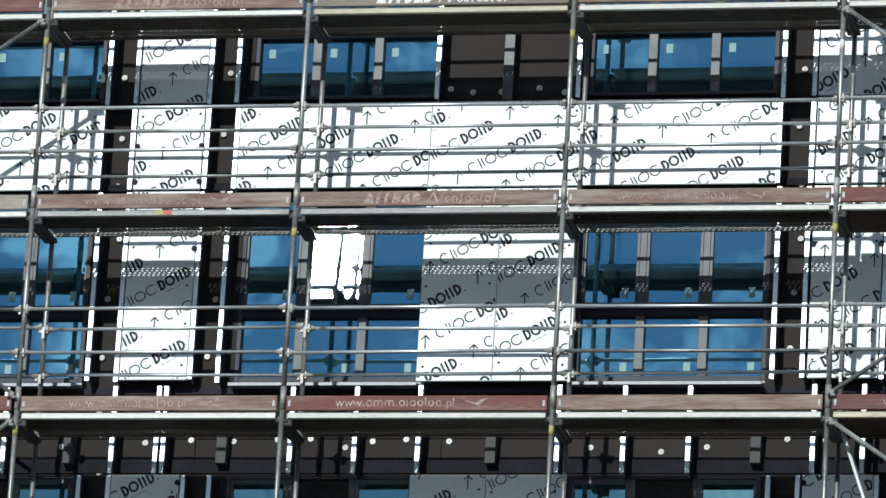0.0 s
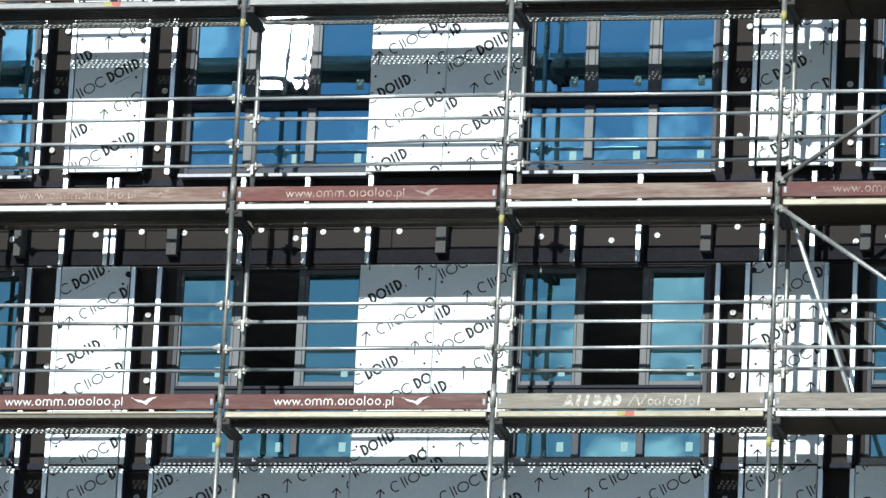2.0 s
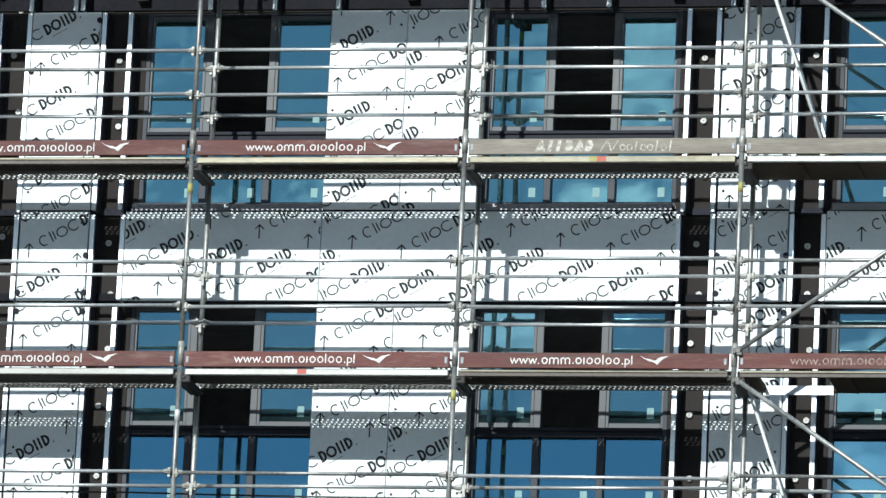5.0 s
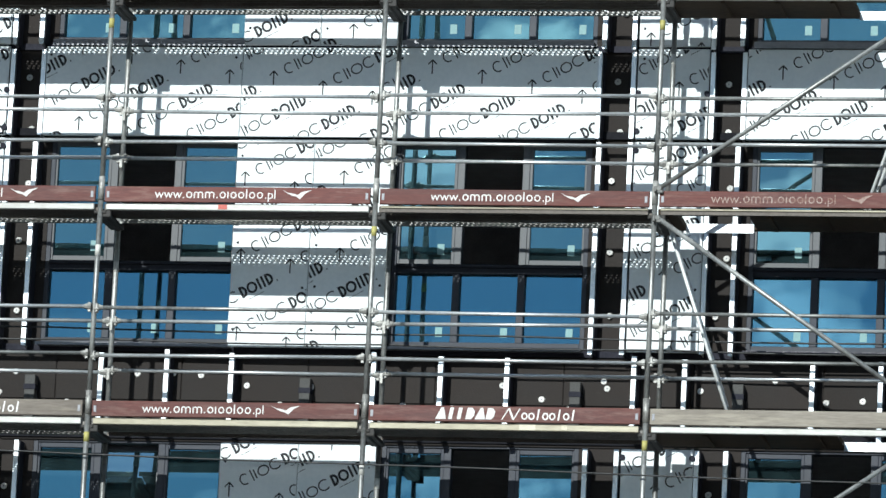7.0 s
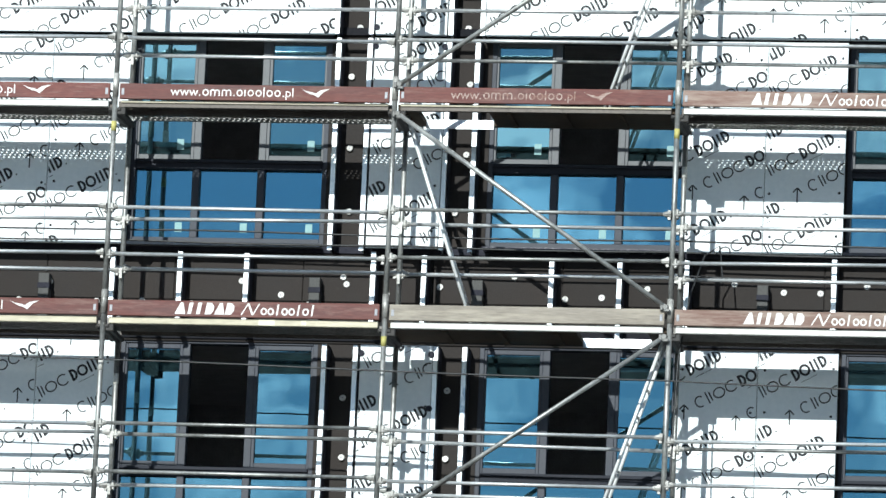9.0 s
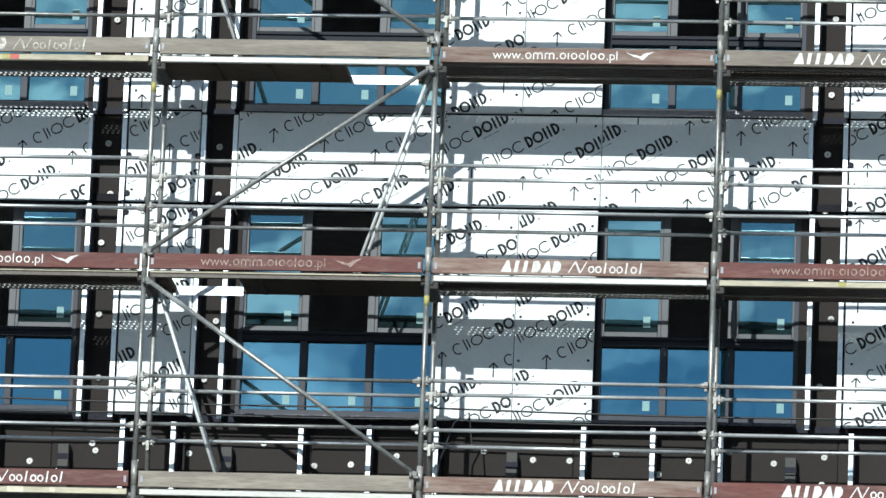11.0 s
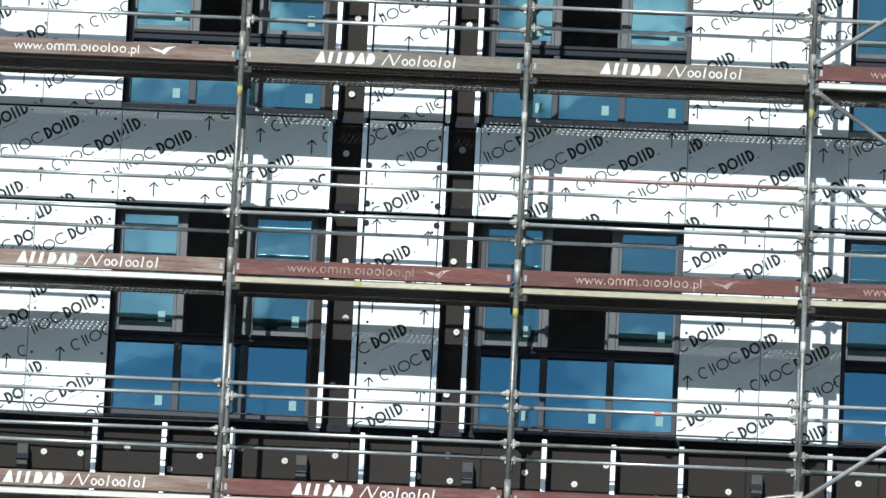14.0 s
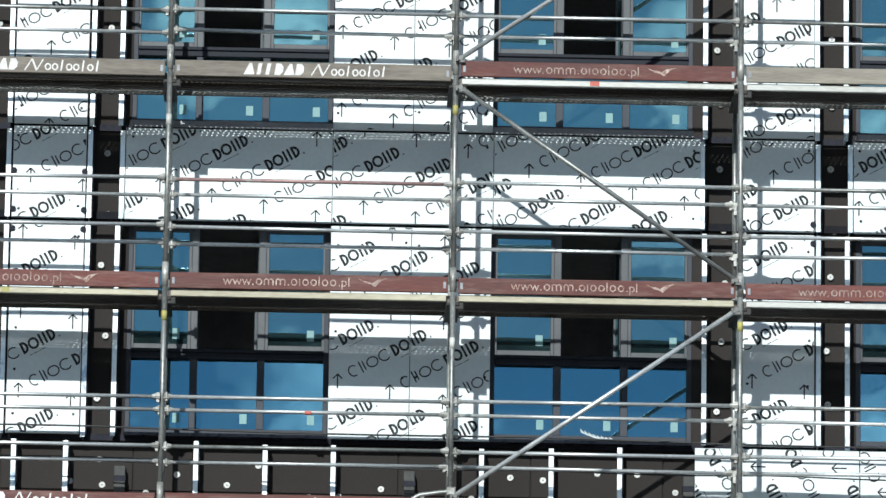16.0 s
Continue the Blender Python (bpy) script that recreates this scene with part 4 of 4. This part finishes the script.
for i in range(8):
    BIG += ring(7.7 + i * 0.6, 0.33, 0.29, 0.33, 0.13, 25 * i, 360, 9) if i not in (2, 5, 7) else stroke(7.62 + i * 0.6, 0, 7.74 + i * 0.6, 0.95, 0.14)
WING = [[(0, 1.0), (0.55, 0.72), (1.15, 0.62), (1.35, 0.35), (0.95, 0.42), (0.4, 0.72)], [(1.15, 0.62), (1.5, 0.5), (1.75, 0.1), (1.35, 0.35)],
        [(1.5, 0.5), (1.95, 0.82), (2.9, 1.0), (2.3, 0.68), (1.75, 0.1)]]
stencils = {}
for tone, paint in (("new", PAINT), ("worn", PAINT_WORN), ("pale", PAINT_PALE)):
    stencils["line", tone] = stencil(SMALL, 1.13 / SMALL_W, 0.515, 0.045).mesh("stencil_line", paint)
    stencils["wing", tone] = stencil(WING, 0.094, 1.71, 0.035).mesh("stencil_wing", paint)
    stencils["big", tone] = stencil(BIG, 1.28 / 12.1, 0.66, 0.03).mesh("stencil_block", paint)
board_mesh = {m.name: Shape().box(0.045, BAY - 0.045, -0.03, 0.0, 0.008, 0.152, cut=0.004).mesh("board", m) for m in (RED, FADED, BROWN, GREYWOOD)}
cleat_mesh = Shape().box(-0.013, 0.013, -0.033, -0.03, 0.045, 0.105, cut=0.002).tube((0, -0.036, 0.06), (0, -0.03, 0.06), 0.006, 6).tube((0, -0.036, 0.09), (0, -0.03, 0.09), 0.006, 6).mesh("end_fitting", SILL)
# (stencil, paint, board) by bay and level; red boards with a worn small line where nothing else is noted
BOARDS = {
    0: {-1: ("", "", RED), 0: ("big", "worn", FADED), 1: ("big", "new", BROWN), 2: ("", "", FADED), 3: ("", "", RED)},
    1: {-1: ("", "", GREYWOOD), 0: ("line", "worn", FADED), 1: ("big", "worn", FADED), 2: ("line", "worn", FADED), 3: ("line", "new", RED)},
    2: {-1: ("", "", RED), 0: ("line", "worn", FADED), 1: ("line", "worn", RED), 2: ("", "", FADED), 3: ("line", "worn", RED), 4: ("line", "worn", FADED)},
    3: {0: ("line", "new", RED), 1: ("line", "new", RED), 2: ("big", "pale", GREYWOOD), 3: ("", "", GREYWOOD), 4: ("line", "new", FADED), 5: ("big", "new", BROWN),
        6: ("big", "new", BROWN), 7: ("line", "worn", RED), 8: ("", "", GREYWOOD)},
    4: {0: ("line", "new", RED), 1: ("line", "new", RED), 2: ("line", "new", RED), 4: ("big", "new", FADED)},
    5: {0: ("big", "new", BROWN), 1: ("line", "new", RED), 2: ("big", "new", RED), 3: ("", "", GREYWOOD), 4: ("big", "new", FADED), 5: ("big", "new", RED), 6: ("line", "new", RED), 7: ("", "", GREYWOOD)},
}
WORDS = {"red_stained_board": "red-stained wooden toe board", "faded_red_board": "faded red wooden toe board", "weathered_brown_board": "weathered brown wooden toe board", "grey_wood_board": "bare grey wooden toe board"}
for level in LEVELS:
    for c in list(COLS)[:-1]:
        what, tone, mat = BOARDS.get(level, {}).get(c, ("line", "worn", RED))
        label = WORDS[mat.name] + (" with white stencilled marks" if what and tone == "new" else " with worn pale stencilled marks" if what else " without marks")
        drop = -0.045 if level == 3 and c in (4, 5, 6) else 0.0
        ob = thing("toe_board", (BAY * c, -0.014, deck_z(level) + drop), label, "toe board", "scaffold toe boards")
        ob.rotation_euler = (0, radians(rng.uniform(-0.15, 0.15)), 0)
        plank = part("board", board_mesh[mat.name], ob)
        part("end_fitting", cleat_mesh, ob, (0.075, 0, 0), "worn metal end fitting")
        part("end_fitting", cleat_mesh, ob, (BAY - 0.075, 0, 0), "worn metal end fitting")
        if what:
            part("stencil_mark", stencils[what, tone], plank, (0, -0.0314, 0), "pale stencilled marks")["kind"] = "stuff"
            if what == "line":
                part("stencil_wing", stencils["wing", tone], plank, (0, -0.0314, 0), "pale wing-shaped mark")


# diagonal braces in the outer row, zigzag
def brace(c0, l0, c1, l1, steel):
    a, b = Vector((BAY * c0, -0.055, deck_z(l0) - 0.10)), Vector((BAY * c1, -0.055, deck_z(l1) + 0.17))
    a.x += 0.04 if c1 > c0 else -0.04
    b.x += -0.04 if c1 > c0 else 0.04
    ob = thing("diagonal_brace", a, "grey steel tube brace running diagonally between posts", "diagonal brace", "scaffold braces")
    part("brace_tube", Shape().tube((0, 0, 0), b - a, 0.0215, 12).mesh("brace_tube", steel, smooth=True), ob)
    swivel = Shape().tube((0, -0.024, 0), (0, 0.055, 0), 0.024, 8, r2=0.034).box(-0.046, -0.02, -0.022, 0.01, -0.034, 0.02, cut=0.006).box(-0.012, 0.04, -0.02, 0.02, -0.045, -0.015, cut=0.006).mesh("swivel_coupler", DULL_STEEL)
    part("swivel_coupler", swivel, ob)
    part("swivel_coupler", swivel, ob, b - a)


for first, other, start in ((3, 4, 0), (7, 8, 1), (0, -1, 0)):
    for level in range(0, 6):
        if (level - start) % 2 == 0:
            brace(first, level, other, level + 1, STEEL)
        else:
            brace(other, level, first, level + 1, STEEL_BRIGHT if first == 7 else STEEL)


# ladders through the hatches
def ladder(level):
    """Leans from the hatch of one deck down to the next."""
    right = level % 2 == 1
    top_x, low_x = ((10.22, 9.58) if right else (7.78, 8.47))
    top, low = Vector((top_x, 0, deck_z(level) - 0.02)), Vector((low_x, 0, deck_z(level + 1) + 0.01))
    ob = thing("scaffold_ladder", low, "aluminium scaffold ladder leaning up to a deck hatch", "ladder", "scaffold ladders")
    run = top - low
    stile = Shape().tube((0, 0, 0), run, 0.0165, 8).mesh("stile", LADDER_ALU, smooth=True)
    for y in (0.23, 0.46):
        part("stile", stile, ob, (0, y, 0))
    rung = Shape().tube((0, 0.23, 0), (0, 0.46, 0), 0.014, 8).mesh("rung", LADDER_ALU, smooth=True)
    for n in range(1, 8):
        part("rung", rung, ob, run * (n / 8))


for level in range(1, 6):
    ladder(level)


# cables strung along the scaffold
def cable(name, pts, r, label):
    sh = Shape().path(pts, r)
    ob = thing(name, pts[0], label, "cable", "strung cables")
    data = sh.mesh("strand", CABLE, smooth=True)
    data.transform(Matrix.Translation(-Vector(pts[0])))
    part("strand", data, ob)


def sagging(x0, z0, x1, z1, y, sag, n=40):
    out = []
    for i in range(n + 1):
        s = i / n
        out.append((x0 + (x1 - x0) * s, y, Z0 + z0 + (z1 - z0) * s - sag * abs(math.sin(math.pi * s * 6))))
    return out


cable("cable", sagging(-2.5, 1.76, 23.1, 1.24, -0.07, 0.012), 0.008, "black cable tied along the outer scaffold posts")
cable("cable", sagging(-2.5, 3.03, 23.1, 2.85, 0.80, 0.02), 0.009, "black cable strung behind the guard rails")
cable("cable", sagging(-2.5, 2.92, 12.8, 2.82, 0.80, 0.015), 0.009, "black cable strung behind the guard rails")
cable("cable", sagging(10.3, 2.62, 23.1, 2.56, 0.80, 0.02), 0.007, "thin black cable strung behind the guard rails")


# loose bits
tie = thing("tie_tube", (BAY * 7, -0.06, deck_z(5) + 0.2), "short bent steel tube clamped to a post above a deck", "tube")
part("tube", Shape().path([(-0.34, 0.0, -0.07), (-0.27, 0.0, -0.03), (-0.1, 0.0, -0.005), (0.03, 0.0, 0.01)], 0.02, 8).mesh("tube", STEEL, smooth=True), tie)
part("clamp", Shape().box(-0.035, 0.045, -0.02, 0.05, -0.03, 0.045, cut=0.01).mesh("clamp", CASTING), tie)
cable("cable", [(10.34, -0.04, deck_z(5) - 1.4), (10.36, 0.05, deck_z(5) - 0.3), (10.42, 0.3, deck_z(5) + 0.35), (10.50, 0.66, deck_z(5) + 0.78), (10.62, 0.78, deck_z(5) + 0.9), (10.66, 0.8, deck_z(5) + 0.55)], 0.008,
      "black cable hanging in loops from a guard rail")
tag = thing("cloth_tag", (16.72, 0.68, deck_z(5) + 1.02), "small red cloth tag tied on a guard rail", "tag")
part("cloth", Shape().box(-0.03, 0.03, -0.02, 0.02, 0.004, 0.034, cut=0.006).mesh("cloth", RED_MARK), tag)
scrap = thing("film_scrap", (19.33, GLASS_Y - 0.235, head_z(3) + WIN_UP - WIN_H - LOW[3] - 0.033), "curled white scrap of protective film on a sill", "scrap")
curl = Shape()
for i in range(8):
    a, b = i / 8, (i + 1) / 8
    za, zb = 0.075 * (1 - a) ** 2, 0.075 * (1 - b) ** 2
    curl.poly([(-0.14 + 0.3 * a, -0.02, za + 0.001), (-0.14 + 0.3 * b, -0.02, zb + 0.001), (-0.14 + 0.3 * b, 0.05, zb + 0.03), (-0.14 + 0.3 * a, 0.05, za + 0.05)])
part("sheet", curl.mesh("sheet", PANEL), scrap)
